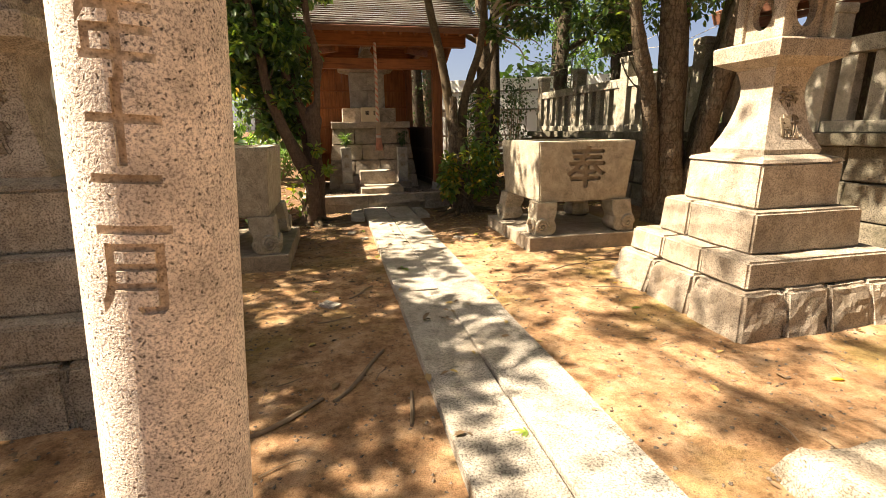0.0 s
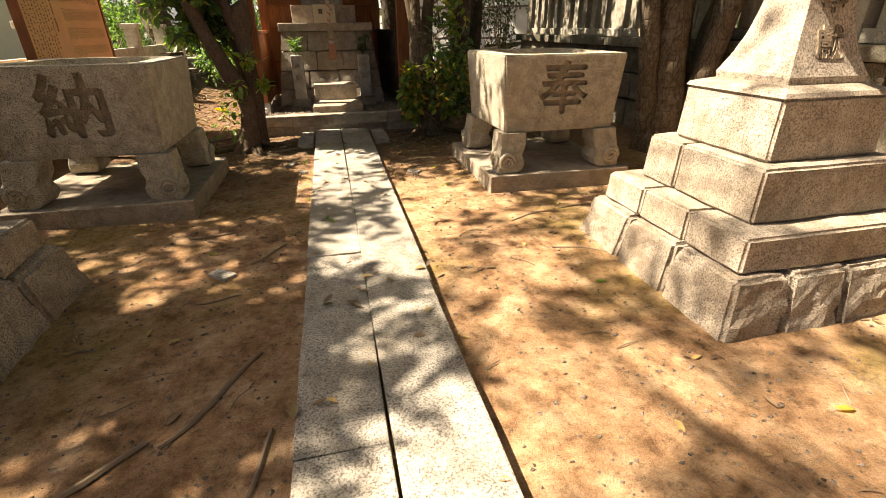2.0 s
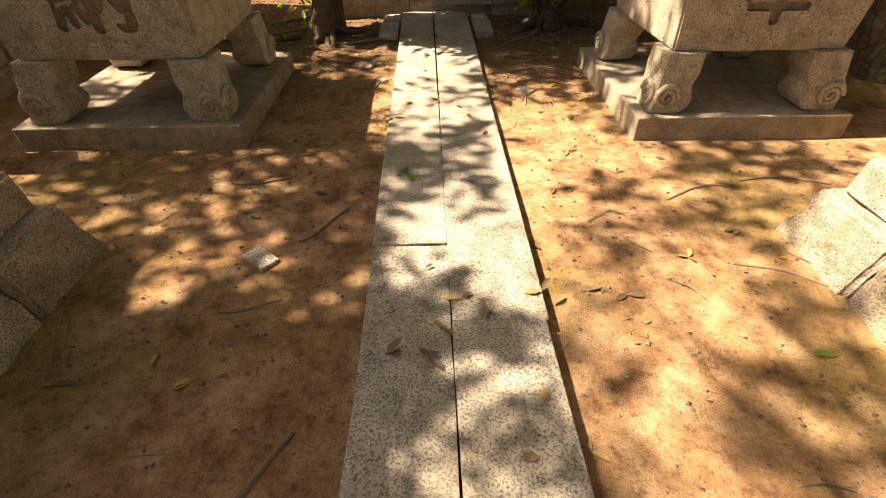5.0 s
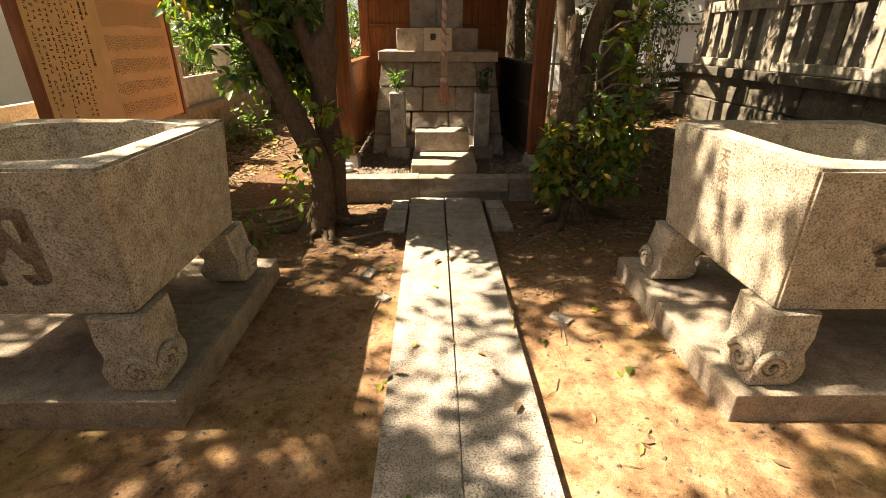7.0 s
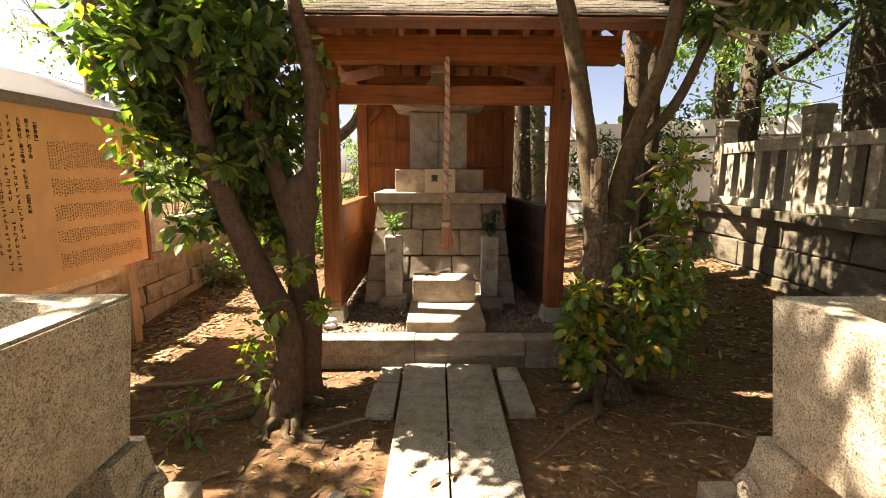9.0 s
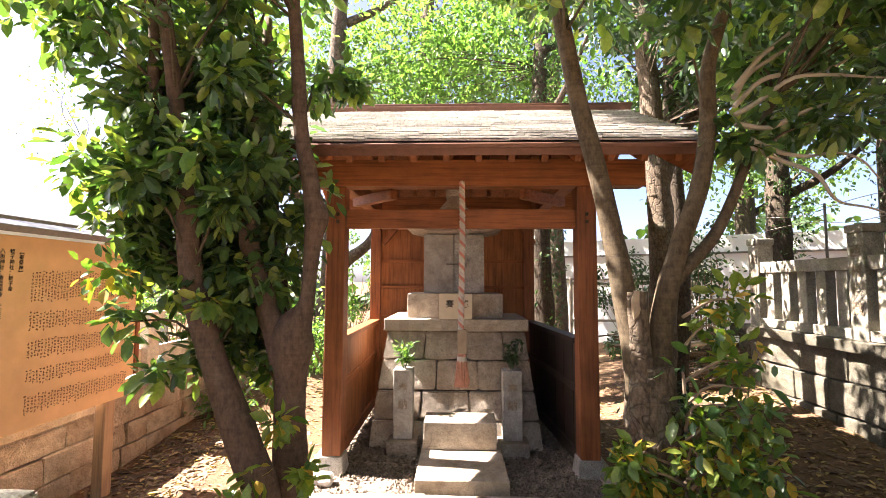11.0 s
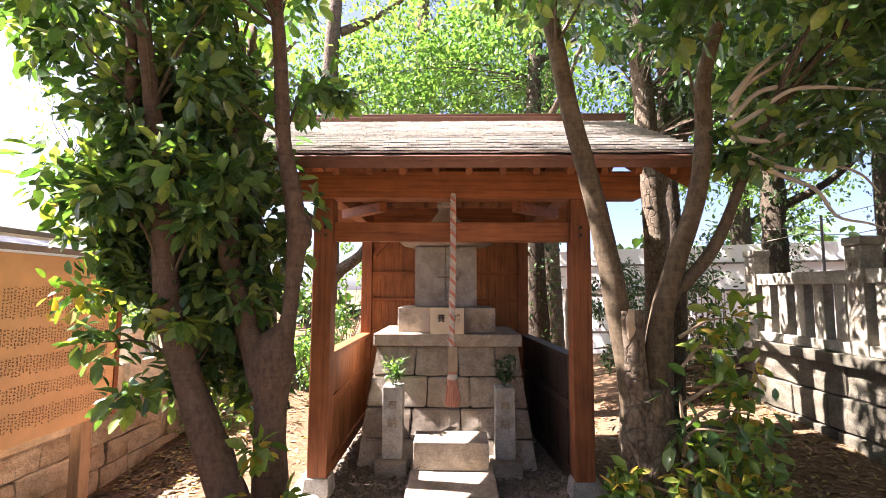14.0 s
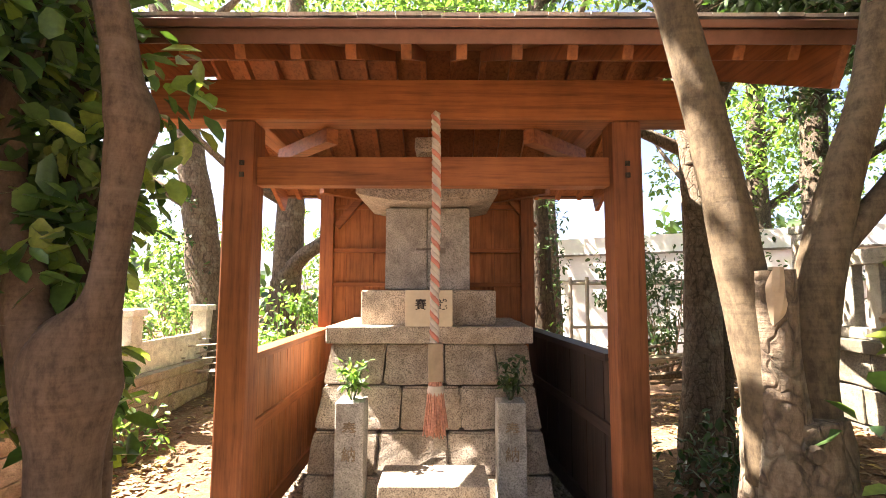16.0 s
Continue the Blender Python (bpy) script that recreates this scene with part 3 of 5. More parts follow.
# ---------------------------------------------------------------- stone lanterns
def lantern(cx, cy, words, label):
    ob = thing("stone_lantern", label, "stone lantern", (cx, cy, 0), "stone lanterns beside the path")
    tiers = ((0.66, 0.60, -0.05, 0.25, 4, 3), (0.56, 0.55, 0.252, 0.42, 1, 3), (0.42, 0.41, 0.422, 0.675, 1, 2), (0.32, 0.31, 0.677, 0.955, 1, 1))
    for k, (h0, h1, z0, z1, cols, deep) in enumerate(tiers):
        across, along = [-1 + 2 * i / cols for i in range(cols + 1)], [-1 + 2 * j / deep for j in range(deep + 1)]
        if k == 2:
            along = [-1, 0.3, 1]
        for i in range(cols):
            for j in range(deep):
                if k == 0 and 0 < i < cols - 1 and j == 1:
                    continue
                bm = bmesh.new()
                g = 0.003
                xs, ys = (across[i], across[i + 1]), (along[j], along[j + 1])
                lo = [bm.verts.new((cx + x * h0 + (g if x == xs[0] else -g), cy + y * h0 + (g if y == ys[0] else -g), z0)) for x, y in ((xs[0], ys[0]), (xs[1], ys[0]), (xs[1], ys[1]), (xs[0], ys[1]))]
                hi = [bm.verts.new((cx + x * h1 + (g if x == xs[0] else -g), cy + y * h1 + (g if y == ys[0] else -g), z1)) for x, y in ((xs[0], ys[0]), (xs[1], ys[0]), (xs[1], ys[1]), (xs[0], ys[1]))]
                bm.faces.new(lo[::-1])
                bm.faces.new(hi)
                for q in range(4):
                    bm.faces.new((lo[q], lo[(q + 1) % 4], hi[(q + 1) % 4], hi[q]))
                bmesh.ops.bevel(bm, geom=bm.edges[:], offset=0.020 if k == 0 else 0.014, segments=3, affect="EDGES")
                worn(bm, 0.022 if k == 0 else 0.007, 9 if k == 0 else 6, k * 7.7 + i * 3.3 + j * 5.1 + cx, 6)
                part("block", bm, M_granite_dirty if k == 0 else M_granite, ob, smooth=False)
    root2 = math.sqrt(2)
    place = Matrix.Translation((cx, cy, 0))

    def lay(name, sections, mat=M_granite, bevel=0.006, lift=0.0):
        bm = lofted([(z, r * root2) for z, r in sections])
        if bevel:
            bmesh.ops.bevel(bm, geom=[e for e in bm.edges if len(e.link_faces) == 2 and e.calc_face_angle(0) > 0.6], offset=bevel, segments=2, affect="EDGES")
        bm.transform(place)
        return part(name, bm, mat, ob)

    lay("capping", [(0.955, 0.31), (0.975, 0.30), (1.0, 0.215)])
    shaft = lay("shaft", [(1.0, 0.215), (1.03, 0.22), (1.06, 0.205), (1.12, 0.18), (1.20, 0.153), (1.30, 0.132), (1.37, 0.122), (1.43, 0.124), (1.49, 0.138), (1.525, 0.15)], bevel=0.006)
    shaft.data.materials.append(M_carved)
    for k, ch in enumerate(words):
        z = 1.345 - 0.185 * k
        h = 0.129 if k == 0 else 0.169
        lettering(ch, 0.145 + 0.01 * k, pose(cx, cy - h, z, 90 - (7 + 10 * k), 0, 0), M_carved, shaft, 0.012)
    lay("platform", [(1.525, 0.15), (1.57, 0.238), (1.575, 0.25), (1.665, 0.256), (1.675, 0.248), (1.69, 0.18)], bevel=0.005)
    # fire box: four corner piers and round-headed openings
    for sx in (-1, 1):
        for sy in (-1, 1):
            part("pier", box(cx + sx * 0.145 - 0.034, cx + sx * 0.145 + 0.034, cy + sy * 0.145 - 0.034, cy + sy * 0.145 + 0.034, 1.69, 2.02, 0.008), M_granite, ob)
    for way in range(4):
        bm = bmesh.new()
        outer, inner = [], []
        for i in range(24):
            t = 2 * math.pi * i / 24
            c, s = math.cos(t), math.sin(t)
            k = 1 / max(abs(c), abs(s))
            outer.append((0.112 * k * c, 1.855 + 0.163 * k * s))
            inner.append((0.075 * c, 1.855 + 0.105 * s))
        vs = [[bm.verts.new((x, -0.155 + dy, z)) for x, z in ring] for dy in (0, 0.05) for ring in (outer, inner)]
        for i in range(24):
            j = (i + 1) % 24
            bm.faces.new((vs[0][i], vs[0][j], vs[1][j], vs[1][i]))
            bm.faces.new((vs[2][j], vs[2][i], vs[3][i], vs[3][j]))
            bm.faces.new((vs[1][i], vs[1][j], vs[3][j], vs[3][i]))
        bm.transform(place @ Matrix.Rotation(way * math.pi / 2, 4, "Z"))
        part("window_panel", bm, M_granite, ob)
    lay("roof", [(2.02, 0.18), (2.03, 0.345), (2.06, 0.38), (2.12, 0.38), (2.16, 0.29), (2.24, 0.20), (2.36, 0.12), (2.40, 0.11)])
    lay("finial", [(2.40, 0.07), (2.44, 0.10), (2.52, 0.10), (2.60, 0.05), (2.66, 0.01)])
    return ob


lantern_right = lantern(2.13, 2.75, "奉獻", "tall sunlit granite lantern on a stepped stone base")
lantern_left = lantern(-2.13, 2.75, "奉獻", "tall shaded granite lantern on a stepped stone base")


# ---------------------------------------------------------------- torii gate
torii = thing("torii_gate", "speckled pink granite gate with round carved pillars", "torii gate", (0.0, 0.905, 0))
for sx in (-1, 1):
    bm = tube([(sx * 1.025, 0.905, -0.1, 0.117), (sx * 0.975, 0.905, 0.6, 0.113), (sx * 0.915, 0.905, 1.45, 0.108), (sx * 0.82, 0.905, 3.0, 0.100)], 96, 24)
    pillar = part("pillar", bm, [M_granite_pink, M_carved_light], torii)
    bm = frustum(0.31, 0.27, -0.05, 0.10, sx * 1.02, 0.92, 0.04)
    part("base_stone", worn(bm, 0.05, 4, sx * 3.0, 5), M_granite_dirty, torii, "rough base stone", smooth=True)
    if sx < 0:
        cuts = []
        for k, ch in enumerate("年十二月", 1):
            z = 1.394 - 0.103 * k
            x = -0.915 - 0.066 * (1.45 - z)
            cuts.append((ch, 0.115, pose(x - 0.004, 0.905 - 0.107, z, 90, 4, 0)))
        carve(pillar, cuts, M_carved_light, 0.007)
part("beam", box(-1.25, 1.25, 0.815, 0.995, 2.55, 2.76, 0.01), M_granite_pink, torii)
part("lintel", box(-1.65, 1.65, 0.77, 1.04, 3.0, 3.28, 0.015), M_granite_pink, torii)


# ---------------------------------------------------------------- shrine: platform
platform = thing("platform", "granite kerb round the gravel bed of the shrine", "kerb", (0, 7.2, 0), kind="structure")
for k, (a, b) in enumerate(((-1.20, -0.25), (-0.245, 0.62), (0.625, 1.16))):
    part("kerb_stone", worn(box(a, b, 7.12, 7.29, 0.105, 0.235, 0.008), 0.010, 7, k * 4.4, 7), M_granite_dirty, platform)
    part("foot_stone", worn(box(a, b, 7.15, 7.32, -0.1, 0.103, 0.006), 0.010, 5, k * 6.1 + 2, 4), M_granite_dirty, platform)
for sx, x0, x1 in ((-1, -1.20, -1.06), (1, 1.02, 1.16)):
    part("kerb_stone", worn(box(x0, x1, 7.295, 9.9, -0.1, 0.23, 0.008), 0.008, 5, sx * 3.3, 4), M_granite_dirty, platform)
gravel_bed = part("gravel_bed", worn(box(-1.07, 1.03, 7.25, 9.9, -0.05, 0.195, 0), 0.03, 6, 2.2, 12), M_gravel, platform)

# loose gravel
gr = np.random.default_rng(11)
pv, pf = [], []
octa = np.array([(1, 0, 0), (-1, 0, 0), (0, 1, 0), (0, -1, 0), (0, 0, 1), (0, 0, -1)], float)
tri = [(0, 2, 4), (2, 1, 4), (1, 3, 4), (3, 0, 4), (2, 0, 5), (1, 2, 5), (3, 1, 5), (0, 3, 5)]
for _ in range(5200):
    x, y = gr.uniform(-1.05, 1.01), 7.30 + 2.2 * gr.random() ** 1.3
    s = gr.uniform(0.008, 0.024)
    q = octa * (s * gr.uniform(0.6, 1.3), s * gr.uniform(0.6, 1.3), s * gr.uniform(0.4, 0.9)) + gr.normal(size=(6, 3)) * s * 0.22 + (x, y, 0.20 + s * 0.3)
    n0 = len(pv)
    pv.extend(map(tuple, q))
    pf.extend((a + n0, b + n0, c + n0) for a, b, c in tri)
tagged(raw("gravel", pv, pf, M_gravel, platform), kind="stuff")

# ---------------------------------------------------------------- shrine: stone steps and altar
steps = thing("stone_steps", "two worn stone steps before the altar", "steps", (0.01, 7.8, 0.2))
part("step", worn(box(-0.325, 0.325, 7.32, 8.10, 0.18, 0.315, 0.008), 0.004, 4, 1.1, 4), M_granite, steps)
part("step", worn(box(-0.305, 0.285, 7.90, 8.20, 0.315, 0.53, 0.008), 0.004, 4, 5.1, 4), M_granite, steps)

altar = thing("stone_altar", "stepped granite block altar with a broad capping slab", "altar", (-0.05, 8.7, 0.2))
rows = ((0.15, 0.43, 5), (0.435, 0.68, 4), (0.685, 0.945, 3), (0.95, 1.21, 4))


def batter(z):
    """Half width and front line of the battered altar at a height."""
    u = (z - 0.2) / 1.01
    return 0.775 - 0.135 * u, 8.24 + 0.20 * u


for r, (z0, z1, cols) in enumerate(rows):
    cuts = [0.0] + [(i + 0.5 * (r % 2) * 0.5 + 0.12 * math.sin(r * 3 + i * 2)) / cols for i in range(1, cols)] + [1.0]
    for i in range(cols):
        bm = bmesh.new()
        ring = []
        for z in (z0 + 0.003, z1 - 0.003):
            h, yf = batter(z)
            xa, xb = -0.05 - h + 2 * h * cuts[i] + 0.003, -0.05 - h + 2 * h * cuts[i + 1] - 0.003
            ring.append([bm.verts.new(p) for p in ((xa, yf, z), (xb, yf, z), (xb, 9.25, z), (xa, 9.25, z))])
        bm.faces.new(ring[0][::-1])
        bm.faces.new(ring[1])
        for q in range(4):
            bm.faces.new((ring[0][q], ring[0][(q + 1) % 4], ring[1][(q + 1) % 4], ring[1][q]))
        bmesh.ops.bevel(bm, geom=bm.edges[:], offset=0.012, segments=2, affect="EDGES")
        worn(bm, 0.010, 7, r * 5.3 + i * 2.9, 4)
        part("block", bm, M_granite_dirty, altar)
part("capping_slab", worn(box(-0.715, 0.617, 8.385, 9.35, 1.21, 1.318, 0.010), 0.004, 5, 8.1, 5), M_granite, altar, "broad pale capping slab")
for i, (a, b) in enumerate(((-0.515, -0.06), (-0.055, 0.395))):
    part("pedestal_block", worn(box(a, b, 8.52, 9.20, 1.318, 1.55, 0.008), 0.004, 5, i * 3.7, 3), M_granite, altar)

# little stone shrine on the altar
hokora = thing("stone_shrine", "small grey stone shrine with two doors and a curved roof", "stone shrine", (-0.07, 8.9, 1.55))
part("body", worn(box(-0.355, 0.212, 8.68, 9.15, 1.55, 2.14, 0.006), 0.003, 5, 2.2, 3), M_granite_grey, hokora)
for a, b in ((-0.368, -0.075), (-0.068, 0.225)):
    part("door", worn(box(a, b, 8.635, 8.678, 1.555, 2.128, 0.004), 0.0025, 6, a * 9, 4), M_granite_grey, hokora)
bm = tube([(-0.15, 8.615, 1.835, 0.007), (-0.07, 8.612, 1.835, 0.007), (0.03, 8.615, 1.835, 0.007)], 8)
box(0.02, 0.055, 8.605, 8.628, 1.805, 1.845, 0.003, bm)
part("latch", bm, M_steel, hokora, "rusty iron door latch")
# curved eaves: section across x, swept front to back
bm = bmesh.new()
prof = []
for k in range(13):
    u = -1 + 2 * k / 12
    prof.append((-0.07 + 0.47 * u, 2.135 + 0.055 * abs(u) ** 2.2, 2.235 + 0.035 * abs(u) ** 2 + 0.09 * max(0, 1 - abs(u) * 2.2)))
ringf = [[bm.verts.new((x, y, z)) for x, z0, z1 in prof for z in (z0,)] + [bm.verts.new((x, y, z1)) for x, z0, z1 in reversed(prof)] for y in (8.40, 9.25)]
n = len(ringf[0])
for i in range(n):
    bm.faces.new((ringf[0][i], ringf[0][(i + 1) % n], ringf[1][(i + 1) % n], ringf[1][i]))
bm.faces.new(ringf[0][::-1])
bm.faces.new(ringf[1])
part("roof", bm, M_granite, hokora, "curved stone roof with upturned eaves")
bm = bmesh.new()
g = [(-0.27, 2.27), (-0.07, 2.52), (0.13, 2.27)]
gv = [[bm.verts.new((x, y, z)) for x, z in g] for y in (8.42, 9.2)]
for i in range(3):
    bm.faces.new((gv[0][i], gv[0][(i + 1) % 3], gv[1][(i + 1) % 3], gv[1][i]))
bm.faces.new(gv[0][::-1])
bm.faces.new(gv[1])
part("gable", bm, M_granite, hokora)
part("ridge", worn(box(-0.15, 0.01, 8.36, 9.3, 2.47, 2.56, 0.015), 0.005, 6, 1, 2), M_granite, hokora)

offering_box = thing("offering_box", "cream stone offering box with black lettering", "offering box", (-0.05, 8.44, 1.318))
part("body", box(-0.205, 0.10, 8.385, 8.515, 1.318, 1.552, 0.004), M_cream, offering_box)
lettering("賽", 0.075, pose(-0.105, 8.384, 1.455, 90, 0, 0), M_black, offering_box)
lettering("銭", 0.075, pose(0.03, 8.384, 1.455, 90, 0, 0), M_black, offering_box)

for sx, x in ((-1, -0.503), (1, 0.44)):
    pillar = thing("flower_pillar", "square granite pillar with carved characters, holding sprigs", "stone pillar", (x, 8.2, 0.2), "pillars before the altar")
    part("base", worn(box(x - 0.13, x + 0.13, 8.06, 8.33, 0.17, 0.315, 0.012), 0.005, 5, sx, 3), M_granite_dirty, pillar)
    shaft = part("shaft", worn(box(x - 0.083, x + 0.083, 8.135, 8.30, 0.315, 0.90, 0.008), 0.003, 5, sx + 4, 0), M_granite_grey, pillar)
    lettering("奉", 0.085, pose(x, 8.133, 0.745, 90, 0, 0), M_carved, pillar, 0.006)
    lettering("納", 0.085, pose(x, 8.133, 0.605, 90, 0, 0), M_carved, pillar, 0.006)
    sprig = thing("sprig", "green leafy sprigs standing in the pillar", "plant", (x, 8.21, 0.9), "sprigs on the pillars")
    bm = bmesh.new()
    tips = []
    for k in range(9):
        a = k * 2.4
        t = (x + 0.07 * math.cos(a), 8.21 + 0.06 * math.sin(a), 1.02 + 0.014 * k)
        tube([(x, 8.21, 0.88, 0.003), ((x + t[0]) / 2, (8.21 + t[1]) / 2, 0.97, 0.0025), (*t, 0.0015)], 5, 5, bm=bm)
        tips += [(*t, 0.035), ((x + t[0]) / 2, (8.21 + t[1]) / 2, 0.99, 0.03)]
    part("stem", bm, M_leaf_dark, sprig)
    leaf_cloud("leaves", M_leaf_bright if sx < 0 else M_leaf_dark, tips, 130, 0.045, sprig, seed=40 + sx)

# ---------------------------------------------------------------- shrine: timber hall
hall = thing("shrine_hall", "open red-brown timber shelter with a shingled roof", "shrine building", (0, 8.4, 0.2))
FRONT, BACK = 7.665, 9.56
for x0, x1, y0, y1 in ((-1.067, -0.918, FRONT, FRONT + 0.15), (0.891, 1.04, FRONT, FRONT + 0.15)):
    post = part("post", box(x0, x1, y0, y1, 0.335, 2.41, 0.010), M_wood_z, hall)
    bm = frustum(0.105, 0.085, 0.17, 0.335, (x0 + x1) / 2, (y0 + y1) / 2, 0.006)
    part("post_base", bm, M_granite_grey, hall, "grey stone shoe under the post")
for x0, x1 in ((-1.062, -0.943), (0.733, 0.852)):
    part("post", box(x0, x1, BACK - 0.06, BACK + 0.06, 0.2, 2.62, 0.008), M_wood_z, hall)
part("front_beam", box(-1.45, 1.42, FRONT - 0.012, FRONT + 0.14, 2.411, 2.62, 0.008), M_wood_x, hall)
part("tie_beam", box(-0.918, 0.891, FRONT + 0.045, FRONT + 0.125, 2.085, 2.235, 0.006), M_wood_x, hall)
part("back_beam", box(-1.45, 1.42, BACK - 0.07, BACK + 0.07, 2.48, 2.66, 0.008), M_wood_x, hall)
for x in (-0.99, 0.88):
    part("side_beam", box(x - 0.06, x + 0.06, FRONT + 0.14, BACK - 0.07, 2.44, 2.60, 0.006), M_wood_y, hall)
for sx, x in ((-1, -0.92), (1, 0.86)):
    for y, s in ((FRONT + 0.15, 1), (BACK - 0.10, -1)):
        m = Matrix.Translation((x - sx * 0.17, y + s * 0.17, 2.37)) @ Matrix.Rotation(radians(45 * sx * s), 4, "Z")
        part("corner_brace", box(-0.28, 0.28, -0.035, 0.035, -0.04, 0.04, 0.004, m=m), M_wood_x, hall)
    m = Matrix.Translation((x - sx * 0.12, BACK - 0.02, 2.26)) @ Matrix.Rotation(radians(sx * 50), 4, "Y")
    part("bracket", box(-0.19, 0.19, -0.03, 0.03, -0.03, 0.03, 0.004, m=m), M_wood_x, hall)
# pegs in the front posts
for x in (-0.975, 0.965):
    for z in (2.13, 2.19):
        part("peg", box(x - 0.012, x + 0.012, FRONT - 0.006, FRONT + 0.02, z - 0.013, z + 0.013, 0.002), M_bark_dark, hall)
# back wall of upright boards with battens
bw = (0.745 + 0.955) / 14
for k in range(14):
    x = -0.955 + k * bw
    part("board", box(x + 0.0005, x + bw - 0.0005, BACK + 0.005 + 0.003 * (k % 2), BACK + 0.028, 0.22, 2.49, 0.002), M_board, hall)
for z in (0.75, 1.25, 1.60, 1.905, 2.30):
    part("batten", box(-0.943, 0.733, BACK - 0.03, BACK + 0.004, z - 0.018, z + 0.018, 0.003), M_wood_x, hall)
# low side screens, the right one in darker boards and rails than the left
for sx, xf, xb in ((-1, -0.985, -1.0), (1, 0.93, 0.80)):
    run = BACK - 0.06 - (FRONT + 0.15)
    turn = math.atan2(xb - xf, run)
    place = Matrix.Translation((xf, FRONT + 0.15, 0)) @ Matrix.Rotation(-turn, 4, "Z")
    n = 13
    for k in range(n):
        a, b = run * k / n, run * (k + 1) / n
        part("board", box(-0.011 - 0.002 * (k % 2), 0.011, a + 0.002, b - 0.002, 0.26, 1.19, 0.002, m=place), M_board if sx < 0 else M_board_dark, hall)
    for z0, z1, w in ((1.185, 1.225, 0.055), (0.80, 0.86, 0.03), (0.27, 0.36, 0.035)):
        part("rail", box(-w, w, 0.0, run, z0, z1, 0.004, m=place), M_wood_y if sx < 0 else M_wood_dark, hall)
# roof: boarding, rafters, eaves, barge boards, courses of shingles, ridge
EAVE_Y, EAVE_Z, RIDGE_Y, RIDGE_Z = 7.06, 2.54, 8.61, 3.32
RX0, RX1 = -1.66, 1.64
slope = math.atan2(RIDGE_Z - EAVE_Z, RIDGE_Y - EAVE_Y)
length = math.hypot(RIDGE_Z - EAVE_Z, RIDGE_Y - EAVE_Y)
for side in (1, -1):
    if side == 1:
        lie = Matrix.Translation((0, EAVE_Y, EAVE_Z)) @ Matrix.Rotation(slope, 4, "X")
    else:
        lie = Matrix.Translation((0, 2 * RIDGE_Y - EAVE_Y, EAVE_Z)) @ Matrix.Rotation(math.pi, 4, "Z") @ Matrix.Rotation(slope, 4, "X")
    part("roof_boarding", box(RX0 + 0.03, RX1 - 0.03, 0.02, length, -0.035, -0.012, 0.002, m=lie), M_board, hall)
    for k in range(14):
        x = -1.43 + k * 0.22
        part("rafter", box(x - 0.022, x + 0.022, 0.05, length - 0.02, -0.105, -0.036, 0.003, m=lie), M_wood_y, hall)
    part("eave_board", box(RX0 + 0.02, RX1 - 0.02, -0.005, 0.03, -0.05, 0.004, 0.003, m=lie), M_copper, hall)
    part("eave_edge", box(RX0, RX1, -0.045, 0.035, 0.006, 0.036, 0.006, m=lie), M_copper, hall)
    for x in (RX0 + 0.03, RX1 - 0.07):
        part("barge_board", box(x, x + 0.04, 0.0, length + 0.02, -0.21, 0.0, 0.004, m=lie), M_wood_y, hall)
    rows_n = 16
    step = length / rows_n
    sr = np.random.default_rng(5 + side)
    for r in range(rows_n):
        bm = bmesh.new()
        x = RX0 + 0.005
        while x < RX1 - 0.02:
            w = min(sr.uniform(0.07, 0.15), RX1 - 0.005 - x)
            y0 = r * step - sr.uniform(0.004, 0.012)
            zl = sr.uniform(0, 0.004)
            q = [lie @ Vector(p) for p in ((x, y0, 0.058 + zl), (x + w - 0.003, y0, 0.058 + zl), (x + w - 0.003, y0 + step * 1.6, 0.016), (x, y0 + step * 1.6, 0.016),
                                          (x, y0, 0.045 + zl), (x + w - 0.003, y0, 0.045 + zl), (x + w - 0.003, y0 + step * 1.6, 0.008), (x, y0 + step * 1.6, 0.008))]
            v = [bm.verts.new(p) for p in q]
            for f in ((0, 1, 2, 3), (4, 7, 6, 5), (0, 4, 5, 1), (1, 5, 6, 2), (3, 7, 4, 0)):
                bm.faces.new([v[i] for i in f])
            x += w
        part("shingle_course", bm, M_shingle, hall)
part("ridge_cap", box(RX0 - 0.01, RX1 + 0.01, RIDGE_Y - 0.09, RIDGE_Y + 0.09, RIDGE_Z + 0.015, RIDGE_Z + 0.07, 0.01), M_copper, hall, "brown sheet-metal ridge cap")
part("ridge_top", box(RX0 - 0.03, RX1 + 0.03, RIDGE_Y - 0.06, RIDGE_Y + 0.06, RIDGE_Z + 0.071, RIDGE_Z + 0.105, 0.008), M_copper, hall)

# bell rope
rope = thing("bell_rope", "twisted red and white bell rope with a faded tassel", "bell rope", (0.0, 7.655, 2.41))
for strand, (mat, phase) in enumerate(((M_ropew, 0), (M_ropered, 2.09), (M_ropew, 4.19))):
    pts = []
    for k in range(90):
        u = k / 89
        a = phase + u * 2 * math.pi * 13
        pts.append((0.0 + 0.004 * math.sin(u * 5) + 0.012 * math.cos(a), 7.64 + 0.012 * math.sin(a), 2.44 - 1.16 * u, 0.0125))
    part("strand", tube(pts, 6, 180), mat, rope, smooth=True)
part("grip", box(-0.032, 0.038, 7.608, 7.672, 1.12, 1.30, 0.006), M_cut, rope, "pale wooden grip")
tb = bmesh.new()
